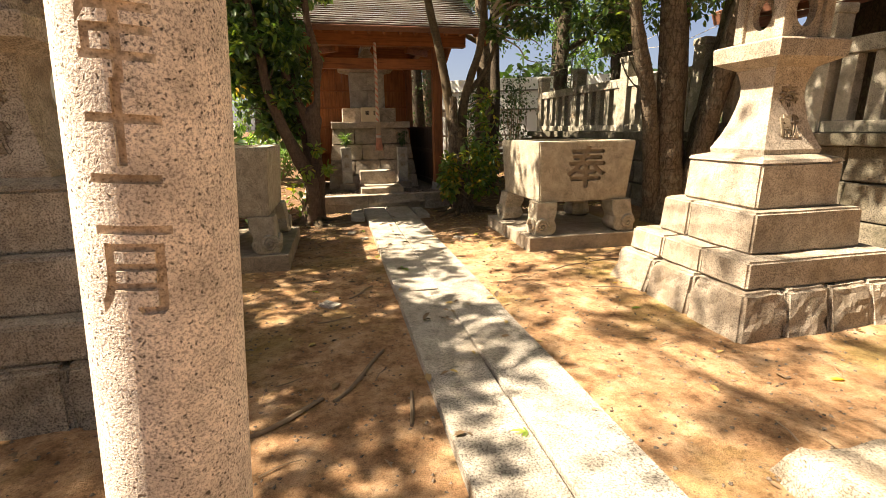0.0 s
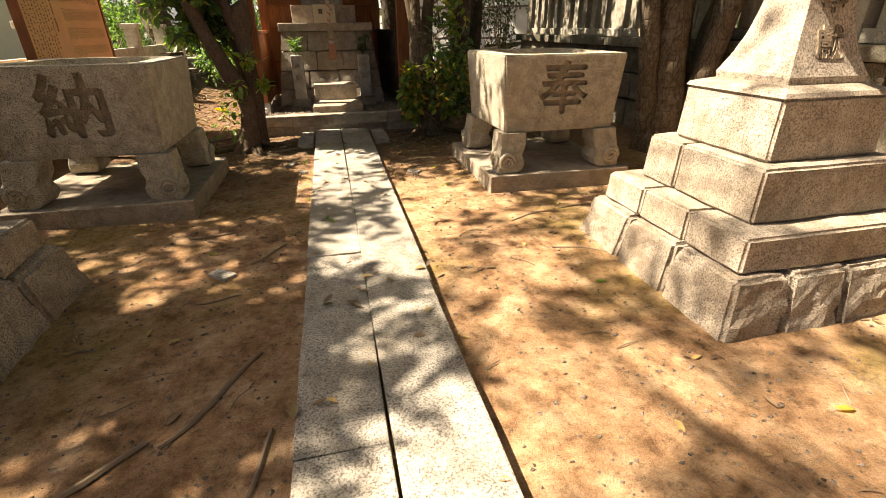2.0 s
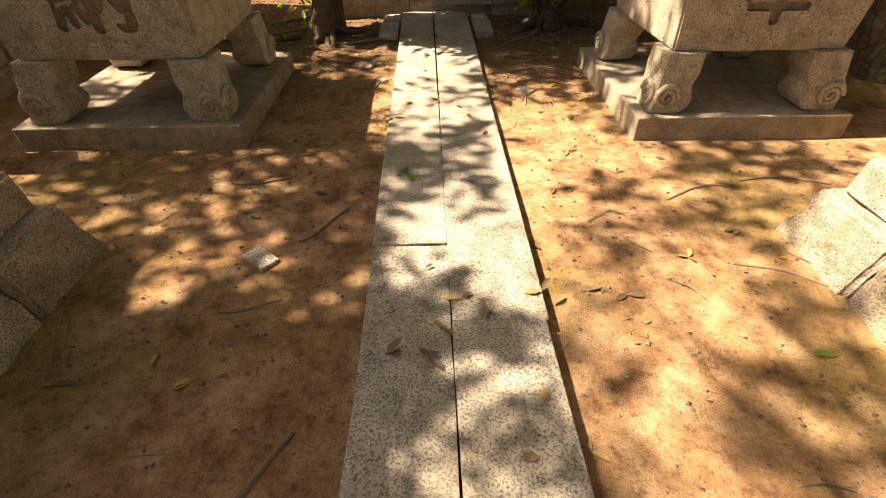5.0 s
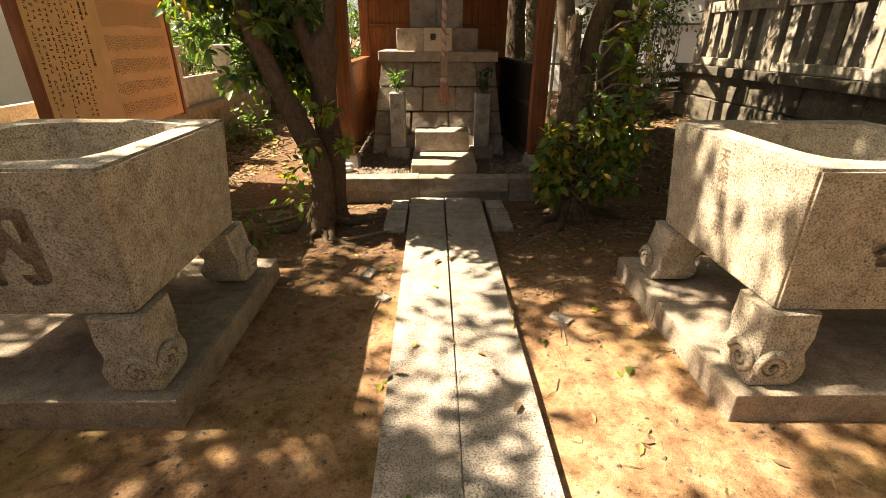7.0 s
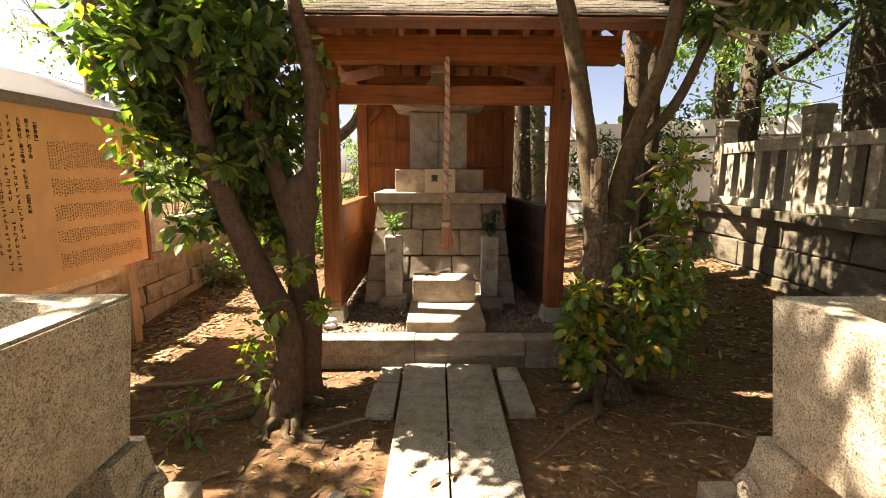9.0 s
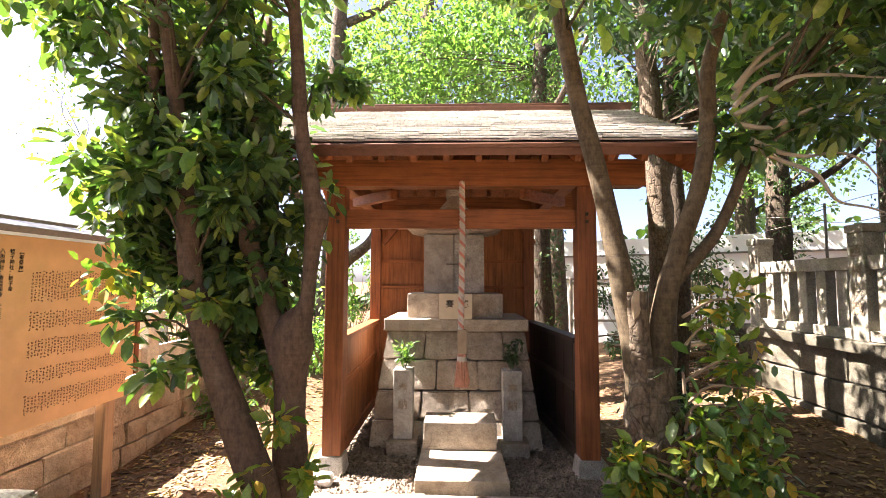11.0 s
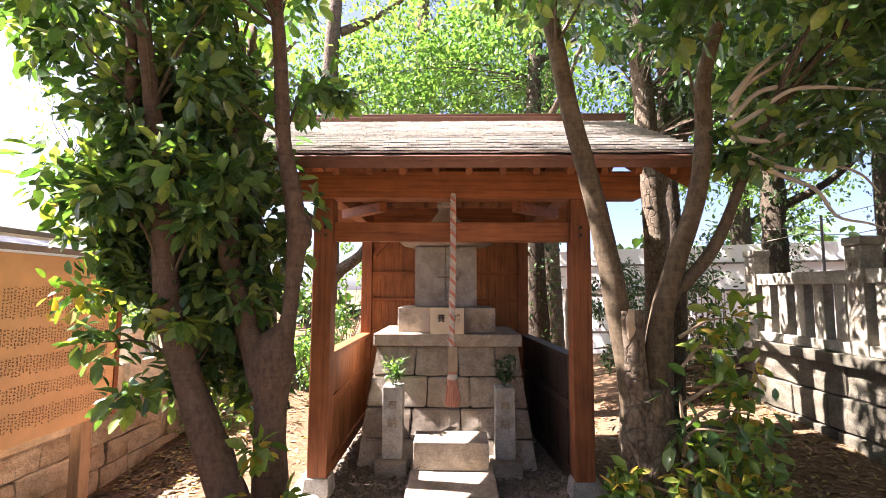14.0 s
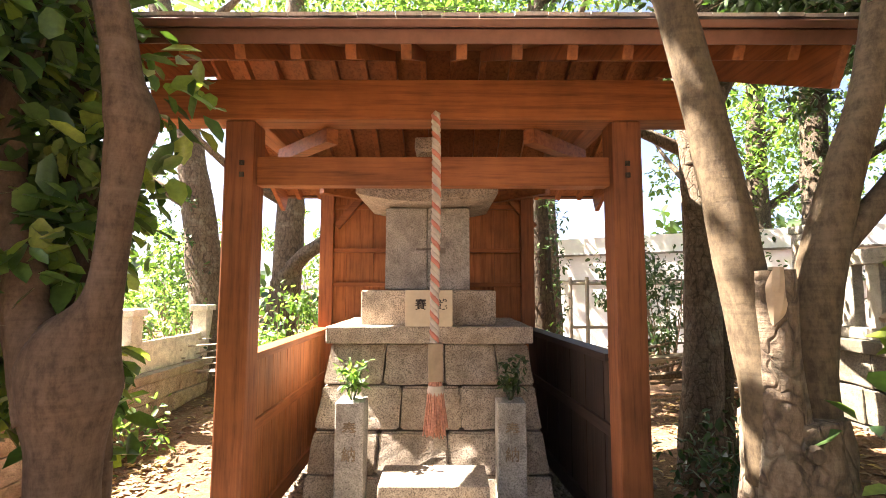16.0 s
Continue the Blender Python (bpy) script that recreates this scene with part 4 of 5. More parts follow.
for k in range(110):
    a, q = k * 2.4, 0.038 * math.sqrt((k + 0.5) / 110)
    x, y = 0.003 + q * math.cos(a), 7.64 + q * math.sin(a)
    e = 1.5 + 0.25 * math.sin(k * 1.7)
    tube([(0.003 + (x - 0.003) * 0.7, 7.64 + (y - 7.64) * 0.7, 1.125, 0.004), (x, y, 1.06, 0.0045), (0.003 + (x - 0.003) * e, 7.64 + (y - 7.64) * e, 0.885 + 0.02 * math.sin(k), 0.003)], 4, 5, bm=tb)
part("tassel", tb, M_tassel, rope, "frayed pale red tassel")
part("binding", tube([(0.003, 7.64, 1.10, 0.036), (0.003, 7.64, 1.075, 0.040), (0.003, 7.64, 1.05, 0.036)], 16), M_ropew, rope, smooth=True)


# ---------------------------------------------------------------- right retaining wall and stone fence
WX = 3.87
wall_east = thing("wall_east", "mossy retaining wall of large dressed stones", "wall", (WX + 0.3, 5, 0), kind="structure")
part("backing", box(WX + 0.12, WX + 0.7, -3.0, 10.85, -0.2, 1.10, 0), M_wall, wall_east)
wr = np.random.default_rng(21)
for z0, z1, setback in ((-0.1, 0.32, 0.0), (0.33, 0.66, 0.025), (0.67, 0.98, 0.05)):
    y = -3.0 - wr.uniform(0, 0.4)
    while y < 10.75:
        w = wr.uniform(0.45, 0.95)
        y1 = min(y + w, 10.85)
        bm = box(WX + setback, WX + 0.3, y + 0.006, y1 - 0.006, z0 + 0.004, z1 - 0.004, 0.014)
        part("stone", worn(bm, 0.022, 5, wr.uniform(0, 50), 3), M_wall, wall_east)
        y = y1
for y0, y1 in ((-3.0, -0.6), (-0.59, 1.6), (1.61, 3.9), (3.91, 6.1), (6.11, 8.4), (8.41, 10.9)):
    part("coping", worn(box(WX - 0.03, WX + 0.40, y0, y1, 0.985, 1.10, 0.012), 0.008, 4, y0, 4), M_wall, wall_east)

fence = thing("stone_fence", "weathered granite fence of square posts and balusters", "stone fence", (WX + 0.15, 4, 1.1))
posts = [10.45 - 1.62 * k for k in range(9)]
FX = WX + 0.16
for k, y in enumerate(posts):
    p = part("post", worn(box(FX - 0.10, FX + 0.10, y - 0.10, y + 0.10, 1.10, 2.17, 0.008), 0.004, 5, k * 2.3, 3), M_fence, fence)
    part("cap", worn(box(FX - 0.115, FX + 0.115, y - 0.115, y + 0.115, 2.17, 2.26, 0.018), 0.004, 5, k, 2), M_fence, p)
    words = ("貴布祢三", "西村傳藏")[k] if k < 2 else ""
    for q, ch in enumerate(words):
        lettering(ch, 0.14, pose(FX - 0.101, y, 1.98 - 0.19 * q, 90, 0, -90), M_carved, p, 0.006)
for k, (b, a) in enumerate(zip(posts, posts[1:])):
    part("rail", worn(box(FX - 0.075, FX + 0.075, a + 0.10, b - 0.10, 1.80, 1.94, 0.010), 0.005, 5, k * 3.1, 4), M_fence, fence)
    part("foot_rail", worn(box(FX - 0.09, FX + 0.09, a + 0.10, b - 0.10, 1.105, 1.21, 0.010), 0.005, 5, k * 4.1, 4), M_fence, fence)
    for q in range(5):
        y = a + 0.10 + (b - a - 0.2) * (q + 0.5) / 5
        part("baluster", box(FX - 0.055, FX + 0.055, y - 0.07, y + 0.07, 1.21, 1.80, 0.008), M_fence, fence)
terrace = part("terrace", box(WX + 0.40, WX + 40, -30, 10.9, -0.2, 1.08, 0), M_earth)
tagged(terrace, "raised earth terrace behind the stone fence", "terrace", kind="structure")

# barbed wire strung above the fence
wire = thing("fence_wire", "rusty wire strands strung above the stone fence", "wire", (FX + 0.2, 6, 1.08))
for y in (9.6, 6.4, 3.2):
    part("stake", tube([(FX + 0.22, y, 1.0, 0.016), (FX + 0.22, y, 2.6, 0.014)], 8), M_steel, wire)
for k, z in enumerate((2.38, 2.56)):
    pts = [(FX + 0.22 + 0.03 * math.sin(q * 1.9 + k), 10.9 - q * 0.9, z + 0.05 * math.sin(q * 2.3 + k * 2), 0.004) for q in range(13)]
    part("strand", tube(pts, 5, 60), M_vine, wire)

# timber building on the terrace, its eaves over the fence
house = thing("shrine_office", "dark timber building with a reddish tiled eave", "building", (8.0, 2.5, 1.08))
part("wall", box(6.6, 12.0, -3.0, 6.2, 1.0, 3.4, 0.01), M_bark_dark, house)
part("eave_beam", box(5.35, 5.5, -3.2, 6.5, 2.55, 2.72, 0.01), M_roofred, house)
m = Matrix.Translation((5.15, 1.6, 2.74)) @ Matrix.Rotation(radians(-24), 4, "Y")
part("roof", box(0.0, 5.0, -5.2, 5.2, 0.0, 0.10, 0.01, m=m), M_shingle, house)
part("fascia", box(-0.03, 0.03, -5.2, 5.2, -0.07, 0.12, 0.006, m=m), M_roofred, house)
for k in range(20):
    y = -3.1 + k * 0.5
    part("rafter", box(0.0, 1.5, y - 1.6 - 0.03, y - 1.6 + 0.03, -0.09, -0.005, 0.004, m=m), M_roofred, house)
for y in (-2.6, -0.6, 1.4, 3.4, 5.4):
    part("post", box(5.37, 5.49, y - 0.06, y + 0.06, 1.0, 2.55, 0.006), M_roofred, house)

# ---------------------------------------------------------------- left stone wall and panel fence
LX = -3.05
wall_west = thing("wall_west", "low wall of squared stones with a concrete coping", "wall", (LX - 0.2, 6, 0), kind="structure")
part("backing", box(LX - 0.5, LX - 0.15, -2.0, 15.0, -0.2, 0.58, 0), M_wall, wall_west)
for z0, z1 in ((-0.1, 0.16), (0.165, 0.36), (0.365, 0.56)):
    y = -2.0 - wr.uniform(0, 0.3)
    while y < 13.0:
        y1 = y + wr.uniform(0.28, 0.62)
        part("stone", worn(box(LX - 0.3, LX + wr.uniform(-0.015, 0.015), y + 0.005, y1 - 0.005, z0, z1, 0.014), 0.018, 6, wr.uniform(0, 50), 2), M_granite_dirty, wall_west)
        y = y1
part("coping", worn(box(LX - 0.34, LX + 0.02, -2.0, 15.0, 0.562, 0.66, 0.01), 0.01, 3, 3, 8), M_concrete, wall_west)
panel_fence = thing("panel_fence", "pale concrete panel fence with square capped posts", "fence", (LX - 0.15, 6, 0.66))
for k in range(10):
    y = -1.7 + k * 1.49
    p = part("post", box(LX - 0.24, LX - 0.06, y - 0.09, y + 0.09, 0.66, 1.27, 0.006), M_plaster, panel_fence)
    part("cap", box(LX - 0.27, LX - 0.03, y - 0.12, y + 0.12, 1.27, 1.35, 0.012), M_plaster, p)
    part("panel", box(LX - 0.18, LX - 0.12, y + 0.09, y + 1.40, 0.66, 0.99, 0.004), M_plaster, panel_fence)

# ---------------------------------------------------------------- notice board
sign = thing("notice_board", "tan wooden notice board with columns of writing, roofed", "notice board", (-2.72, 6.98, 0))
SX = -2.70
part("panel", box(SX - 0.05, SX, 6.12, 7.86, 0.735, 1.93, 0.004), M_paper, sign)
for y in (6.10, 7.88):
    part("frame", box(SX - 0.06, SX + 0.012, y - 0.022, y + 0.022, 0.72, 1.95, 0.004), M_wood_z, sign)
for y in (6.45, 7.70):
    part("post", box(SX - 0.14, SX - 0.055, y - 0.05, y + 0.05, -0.1, 1.96, 0.006), wood("grey_timber", (0.36, 0.25, 0.16), (0.22, 0.14, 0.09), 2), sign)
m = Matrix.Translation((SX - 0.02, 6.98, 1.98)) @ Matrix.Rotation(radians(12), 4, "Y")
part("roof", box(-0.20, 0.17, -1.06, 1.06, -0.012, 0.03, 0.006, m=m), M_tin, sign, "thin grey metal roof")
# unreadable writing: small bars in upright columns
ir = np.random.default_rng(3)
ink = bmesh.new()


def glyph_bar(y, z, w, h):
    v = [ink.verts.new((SX + 0.002, y + a * w, z + b * h)) for a, b in ((-0.5, -0.5), (0.5, -0.5), (0.5, 0.5), (-0.5, 0.5))]
    ink.faces.new(v)


def glyph(y, z, s):
    """A cluster of strokes as big as one character."""
    for _ in range(3):
        if ir.random() < 0.5:
            glyph_bar(y + ir.uniform(-0.2, 0.2) * s, z + ir.uniform(-0.35, 0.35) * s, s * ir.uniform(0.45, 0.85), s * 0.17)
        else:
            glyph_bar(y + ir.uniform(-0.3, 0.3) * s, z + ir.uniform(-0.15, 0.15) * s, s * 0.17, s * ir.uniform(0.45, 0.85))


for c in range(9):
    y = 6.19 + c * 0.054
    top, end = 1.84 - 0.05 * (c % 3 == 1), 0.86 + 0.25 * ir.random()
    z = top
    while z > end:
        if ir.random() > 0.05:
            glyph(y, z, 0.034)
        z -= 0.037
for z0, z1 in ((1.72, 1.54), (1.46, 1.36), (1.28, 1.18), (1.10, 1.02), (0.94, 0.84)):
    y = 6.90
    while y < 7.78:
        z = z0 - ir.random() * 0.02
        while z > z1 - ir.random() * 0.02:
            glyph(y, z, 0.020)
            z -= 0.021
        y += 0.024
for y, top, text in ((6.815, 1.845, "【御祭神】"), (6.755, 1.845, "蛭子神社：蛭子命"), (6.695, 1.845, "八坂神社：素盞嗚命　牛頭天王　武塔天神")):
    column = "\n".join({"【": "︻", "】": "︼", "：": "："}.get(ch, ch) for ch in text)
    lettering(column, 0.032, facing(SX + 0.002, y, top - 0.016 * len(text), "east"), M_black, sign, 0.001)
part("writing", ink, M_ink, sign, "brown columns of small writing")


# ---------------------------------------------------------------- trees
def limb(points, parent, mat, rough=0.10, seed=0.0, sides=14, name="trunk", n=None, flute=0.0):
    return part(name, tube(points, sides, n or len(points) * 7, rough, seed, flute=flute), mat, parent, smooth=True)


def twigs(parent, mat, starts, seed):
    """Thin twigs from (x, y, z) to clump centres, as one part."""
    bm = bmesh.new()
    r = np.random.default_rng(seed)
    for (a, b) in starts:
        a, b = np.array(a[:3]), np.array(b[:3])
        mid = (a + b) / 2 + r.normal(size=3) * 0.06 * np.linalg.norm(b - a) + (0, 0, 0.05)
        tube([(*a, 0.010), (*mid, 0.007), (*b, 0.003)], 5, 7, bm=bm)
    return part("branching", bm, mat, parent)


def nearest_starts(limbs, cl, every=2):
    out = []
    for c in cl[::every]:
        best = min(limbs, key=lambda p: (p[0] - c[0]) ** 2 + (p[1] - c[1]) ** 2 + (p[2] - c[2] + 0.3) ** 2)
        out.append((best, c))
    return out


# tree to the left of the shrine: two leaning stems, the second forked
tree_left = thing("camellia_tree", "glossy evergreen tree with bare brown forked stems", "tree", (-1.0, 6.45, 0))
a1 = [(-1.10, 6.44, -0.08, 0.165), (-1.03, 6.45, 0.12, 0.115), (-1.00, 6.46, 0.35, 0.092), (-1.02, 6.48, 0.58, 0.088), (-1.153, 6.50, 0.86, 0.084), (-1.32, 6.50, 1.27, 0.068), (-1.445, 6.49, 1.70, 0.060), (-1.48, 6.48, 2.1, 0.052), (-1.556, 6.46, 2.65, 0.040), (-1.62, 6.40, 3.2, 0.034), (-1.70, 6.3, 3.9, 0.022)]
a2 = [(-0.984, 6.7, -0.08, 0.14), (-0.953, 6.68, 0.2, 0.093), (-0.927, 6.66, 0.55, 0.084), (-0.938, 6.63, 0.909, 0.082), (-0.941, 6.62, 1.137, 0.084), (-0.945, 6.62, 1.289, 0.117), (-0.932, 6.62, 1.397, 0.104), (-0.867, 6.61, 1.527, 0.046), (-0.846, 6.61, 1.712, 0.041), (-0.829, 6.61, 1.928, 0.052), (-0.818, 6.61, 2.015, 0.066), (-0.84, 6.6, 2.124, 0.052), (-0.862, 6.59, 2.275, 0.047), (-0.905, 6.57, 2.525, 0.041), (-0.943, 6.54, 3.121, 0.036), (-1.041, 6.44, 4.205, 0.022)]
a3 = [(-0.965, 6.62, 1.235, 0.095), (-1.024, 6.62, 1.386, 0.074), (-1.084, 6.63, 1.484, 0.059), (-1.121, 6.65, 1.614, 0.052), (-1.203, 6.67, 1.798, 0.053), (-1.241, 6.7, 1.983, 0.053), (-1.268, 6.78, 2.362, 0.045), (-1.322, 6.9, 3.229, 0.032)]
a4 = [(-1.02, 6.75, -0.08, 0.10), (-1.02, 6.78, 0.4, 0.075), (-1.04, 6.82, 1.0, 0.068), (-1.12, 6.86, 1.6, 0.058), (-1.22, 6.9, 2.4, 0.045), (-1.3, 7.0, 3.4, 0.03)]
a5 = [(-1.52, 6.47, 2.42, 0.036), (-1.66, 6.48, 2.52, 0.034), (-1.71, 6.50, 2.75, 0.032), (-1.73, 6.5, 3.1, 0.026), (-1.85, 6.45, 3.6, 0.018)]
for k, pts in enumerate((a1, a2, a3, a4, a5)):
    limb(pts, tree_left, M_bark_brown, 0.13, k * 5.0, 24, n=len(pts) * 9)
cl = clumps(-1.52, 6.82, 2.30, 0.60, 0.38, 0.88, 95, 0.16, 5) + clumps(-1.80, 6.6, 2.4, 0.35, 0.35, 0.5, 22, 0.14, 4) + clumps(-1.55, 6.5, 3.35, 0.90, 0.7, 0.6, 56, 0.19, 6) + clumps(-1.28, 6.80, 1.55, 0.32, 0.25, 0.65, 30, 0.13, 7) + [(-0.80, 6.86, 2.90, 0.12), (-0.95, 6.82, 2.84, 0.13), (-0.66, 6.9, 2.88, 0.08), (-1.7, 6.4, 1.45, 0.12), (-1.55, 6.4, 1.2, 0.10)]
twigs(tree_left, M_bark, nearest_starts(a1 + a2 + a3 + a4 + a5, cl), 1)
leaf_cloud("crown", M_leaf, cl, 11500, 0.098, tree_left, seed=8)
front = [(-1.20, 6.32, 2.05, 0.12), (-1.30, 6.25, 2.3, 0.16), (-1.20, 6.30, 2.7, 0.15), (-1.08, 6.32, 2.25, 0.10), (-1.60, 6.28, 2.15, 0.15)]
twigs(tree_left, M_bark, nearest_starts(a1 + a2, front), 11)
leaf_cloud("front_foliage", M_leaf, front, 520, 0.098, tree_left, seed=61)
leaf_cloud("young_foliage", M_leaf_young, [(-1.15, 6.40, 0.5, 0.14), (-1.2, 6.42, 0.25, 0.16), (-1.05, 6.38, 0.7, 0.09), (-1.85, 6.35, 2.05, 0.16), (-0.92, 6.4, 0.95, 0.06), (-1.3, 6.36, 1.55, 0.05), (-0.8, 6.42, 0.7, 0.06), (-1.75, 6.3, 1.7, 0.15)], 230, 0.085, tree_left, seed=9)

# tree to the right of the shrine, with a sawn stump of a limb
tree_right = thing("camellia_tree", "gnarled evergreen tree with a sawn-off limb and ivy", "tree", (1.02, 6.42, 0))
b0 = [(1.12, 6.74, -0.10, 0.215), (1.11, 6.74, 0.10, 0.150), (1.09, 6.75, 0.35, 0.130), (1.08, 6.75, 0.70, 0.132), (1.05, 6.75, 1.00, 0.145), (1.04, 6.75, 1.20, 0.125)]
b1 = [(1.00, 6.74, 1.02, 0.090), (0.96, 6.73, 1.30, 0.072), (0.905, 6.73, 1.62, 0.068), (0.84, 6.73, 2.00, 0.060), (0.76, 6.73, 2.36, 0.056), (0.667, 6.72, 2.72, 0.052), (0.59, 6.70, 3.1, 0.049), (0.535, 6.68, 3.4, 0.045), (0.50, 6.6, 4.1, 0.03)]
b2 = [(1.00, 6.72, 1.05, 0.085), (0.975, 6.70, 1.28, 0.066), (0.96, 6.68, 1.54, 0.060), (0.957, 6.68, 1.61, 0.058)]
b3 = [(1.10, 6.75, 0.98, 0.095), (1.11, 6.76, 1.28, 0.070), (1.16, 6.76, 1.60, 0.060), (1.25, 6.76, 1.90, 0.054), (1.36, 6.76, 2.20, 0.050), (1.418, 6.75, 2.54, 0.047), (1.43, 6.74, 2.93, 0.040), (1.55, 6.7, 3.35, 0.03)]
b4 = [(1.20, 6.76, 1.66, 0.038), (1.44, 6.74, 1.95, 0.032), (1.60, 6.72, 2.32, 0.026), (1.76, 6.7, 2.7, 0.020)]
limb(b0, tree_right, M_bark_grey, 0.26, 3.0, 40, n=70, flute=0.05)
for k, pts in enumerate((b1, b2, b3, b4)):
    limb(pts, tree_right, M_bark if k != 1 else M_bark_grey, 0.10, k * 7.0 + 1, 14, name="limb")
part("cut_face", tube([(0.935, 6.640, 1.46, 0.006), (0.938, 6.634, 1.51, 0.016), (0.944, 6.636, 1.57, 0.022), (0.950, 6.640, 1.615, 0.018)], 9, 14, 0.9, 2.0), M_cut, tree_right, "pale sawn wood")
for x, z in ((1.13, 0.98), (1.16, 0.80), (1.0, 1.13)):
    part("knot", tube([(x, 6.75 - 0.135, z, 0.026), (x, 6.75 - 0.152, z, 0.018), (x, 6.75 - 0.142, z, 0.010)], 10, 6), M_bark_dark, tree_right)
cl = clumps(1.5, 6.3, 3.5, 1.3, 0.9, 0.55, 60, 0.2, 15) + clumps(1.9, 6.6, 2.7, 0.5, 0.4, 0.35, 10, 0.14, 16)
twigs(tree_right, M_bark, nearest_starts(b1 + b3 + b4, cl), 2)
# leaf masses above the view, added to shade the right bank and wall
cl += clumps(-0.3, 6.5, 4.9, 1.3, 0.95, 0.4, 110, 0.25, 17) + clumps(-0.9, 6.1, 5.2, 1.0, 1.0, 0.4, 50, 0.25, 54) + clumps(0.8, 7.9, 4.75, 0.6, 1.6, 0.35, 60, 0.25, 57)
leaf_cloud("crown", M_leaf, cl, 19000, 0.10, tree_right, seed=18)
cl = [(1.30 + 0.17 * math.sin(k * 2.1), 6.50 + 0.10 * math.cos(k * 1.3), 0.32 + 0.062 * k, 0.12) for k in range(15)] + [(0.86 + 0.05 * math.sin(k * 2.7), 6.52, 0.3 + 0.07 * k, 0.085) for k in range(8)] + [(1.40, 6.5, 0.45, 0.16), (1.42, 6.55, 1.25, 0.13), (1.40, 6.5, 0.75, 0.16), (1.45, 6.5, 0.95, 0.14), (1.34, 6.56, 1.42, 0.11), (1.42, 6.56, 1.58, 0.10)]
twigs(tree_right, M_twig, [((1.15, 6.56, c[2] - 0.1), c) for c in cl], 3)
leaf_cloud("ivy", M_leaf_young, cl[:10] + cl[15:23] + cl[15:19] + cl[24:], 1150, 0.085, tree_right, seed=19)
leaf_cloud("ivy_foliage", M_leaf, cl, 330, 0.09, tree_right, seed=20)


def roots(parent, x, y, count, seed, mat):
    r = np.random.default_rng(seed)
    for k in range(count):
        a = 2 * math.pi * k / count + r.uniform(-0.4, 0.4)
        pts, px, py = [], x + 0.06 * math.cos(a), y + 0.06 * math.sin(a)
        reach = r.uniform(0.25, 0.7)
        for q in range(6):
            u = q / 5
            qx, qy = px + math.cos(a) * reach * u, py + math.sin(a) * reach * u
            pts.append((qx, qy, ground_height(qx, qy) + 0.09 * (1 - u) ** 3 + 0.004 - 0.02 * u, 0.034 * (1 - u) ** 0.8 + 0.006))
            a += r.uniform(-0.3, 0.3)
        part("root", tube(pts, 7, 20, 0.15, k * 3.0), mat, parent, smooth=True)


for k in range(7):
    r = np.random.default_rng(200 + k)
    p, d, pts = np.array([1.52, 6.66, 2.45 + 0.05 * k]), np.array([0.12, -0.02, 0.03 * (k - 2)]), []
    for q in range(7):
        pts.append((*p, 0.016 * (1 - q / 8)))
        p = p + d + r.normal(size=3) * (0.02, 0.03, 0.035)
    part("bare_branch", tube(pts, 6, 24), M_vine, tree_right, "pale leafless twisting branch")
roots(tree_left, -1.03, 6.48, 9, 4, M_bark)
roots(tree_right, 1.11, 6.74, 8, 5, M_bark)

# many-stemmed tree against the wall, behind the basin
tree_wall = thing("multi_stem_tree", "many-stemmed evergreen tree against the stone wall", "tree", (3.6, 5.4, 0))
stems = []
for k, (x, y, tx, ty, tz, r) in enumerate(((3.20, 5.85, 2.55, 5.6, 2.4, 0.07), (3.35, 5.80, 3.05, 5.7, 3.0, 0.12), (3.45, 5.9, 3.35, 6.0, 3.6, 0.11), (3.55, 5.80, 3.95, 5.4, 3.3, 0.10), (3.62, 5.9, 4.2, 5.9, 3.2, 0.09), (3.5, 5.7, 3.75, 5.2, 3.4, 0.08))):
    x, y, tx, ty, r = x + 0.10, y - 0.5, tx + 0.10, ty - 0.5, r * 1.3
    pts = [(x, y, -0.1, r * 2.0), (x, y, 0.15, r * 1.5), (x * 0.8 + tx * 0.2, y * 0.8 + ty * 0.2, 0.7, r * 1.1), (x * 0.55 + tx * 0.45, y * 0.55 + ty * 0.45, 1.5, r), (tx, ty, tz, r * 0.75), (tx * 1.6 - x * 0.6, ty * 1.6 - y * 0.6, tz + 1.6, r * 0.4)]
    limb(pts, tree_wall, M_bark_grey, 0.2, k * 4.0, 14)
    stems += pts[3:]
cl = clumps(3.4, 5.4, 3.5, 1.4, 1.3, 1.0, 60, 0.24, 25) + clumps(2.6, 5.6, 2.5, 0.45, 0.5, 0.35, 16, 0.16, 26)
twigs(tree_wall, M_bark_grey, nearest_starts(stems, cl), 6)
# unseen high foliage, added so its shadow darkens the fence and wall
cl += clumps(2.3, 4.6, 4.7, 1.0, 2.6, 0.5, 60, 0.26, 27) + clumps(0.6, 5.2, 5.5, 0.7, 2.6, 0.4, 60, 0.25, 56) + clumps(1.0, 2.8, 5.5, 0.8, 2.4, 0.4, 75, 0.26, 256)
leaf_cloud("crown", M_leaf, cl, 15500, 0.09, tree_wall, seed=28)


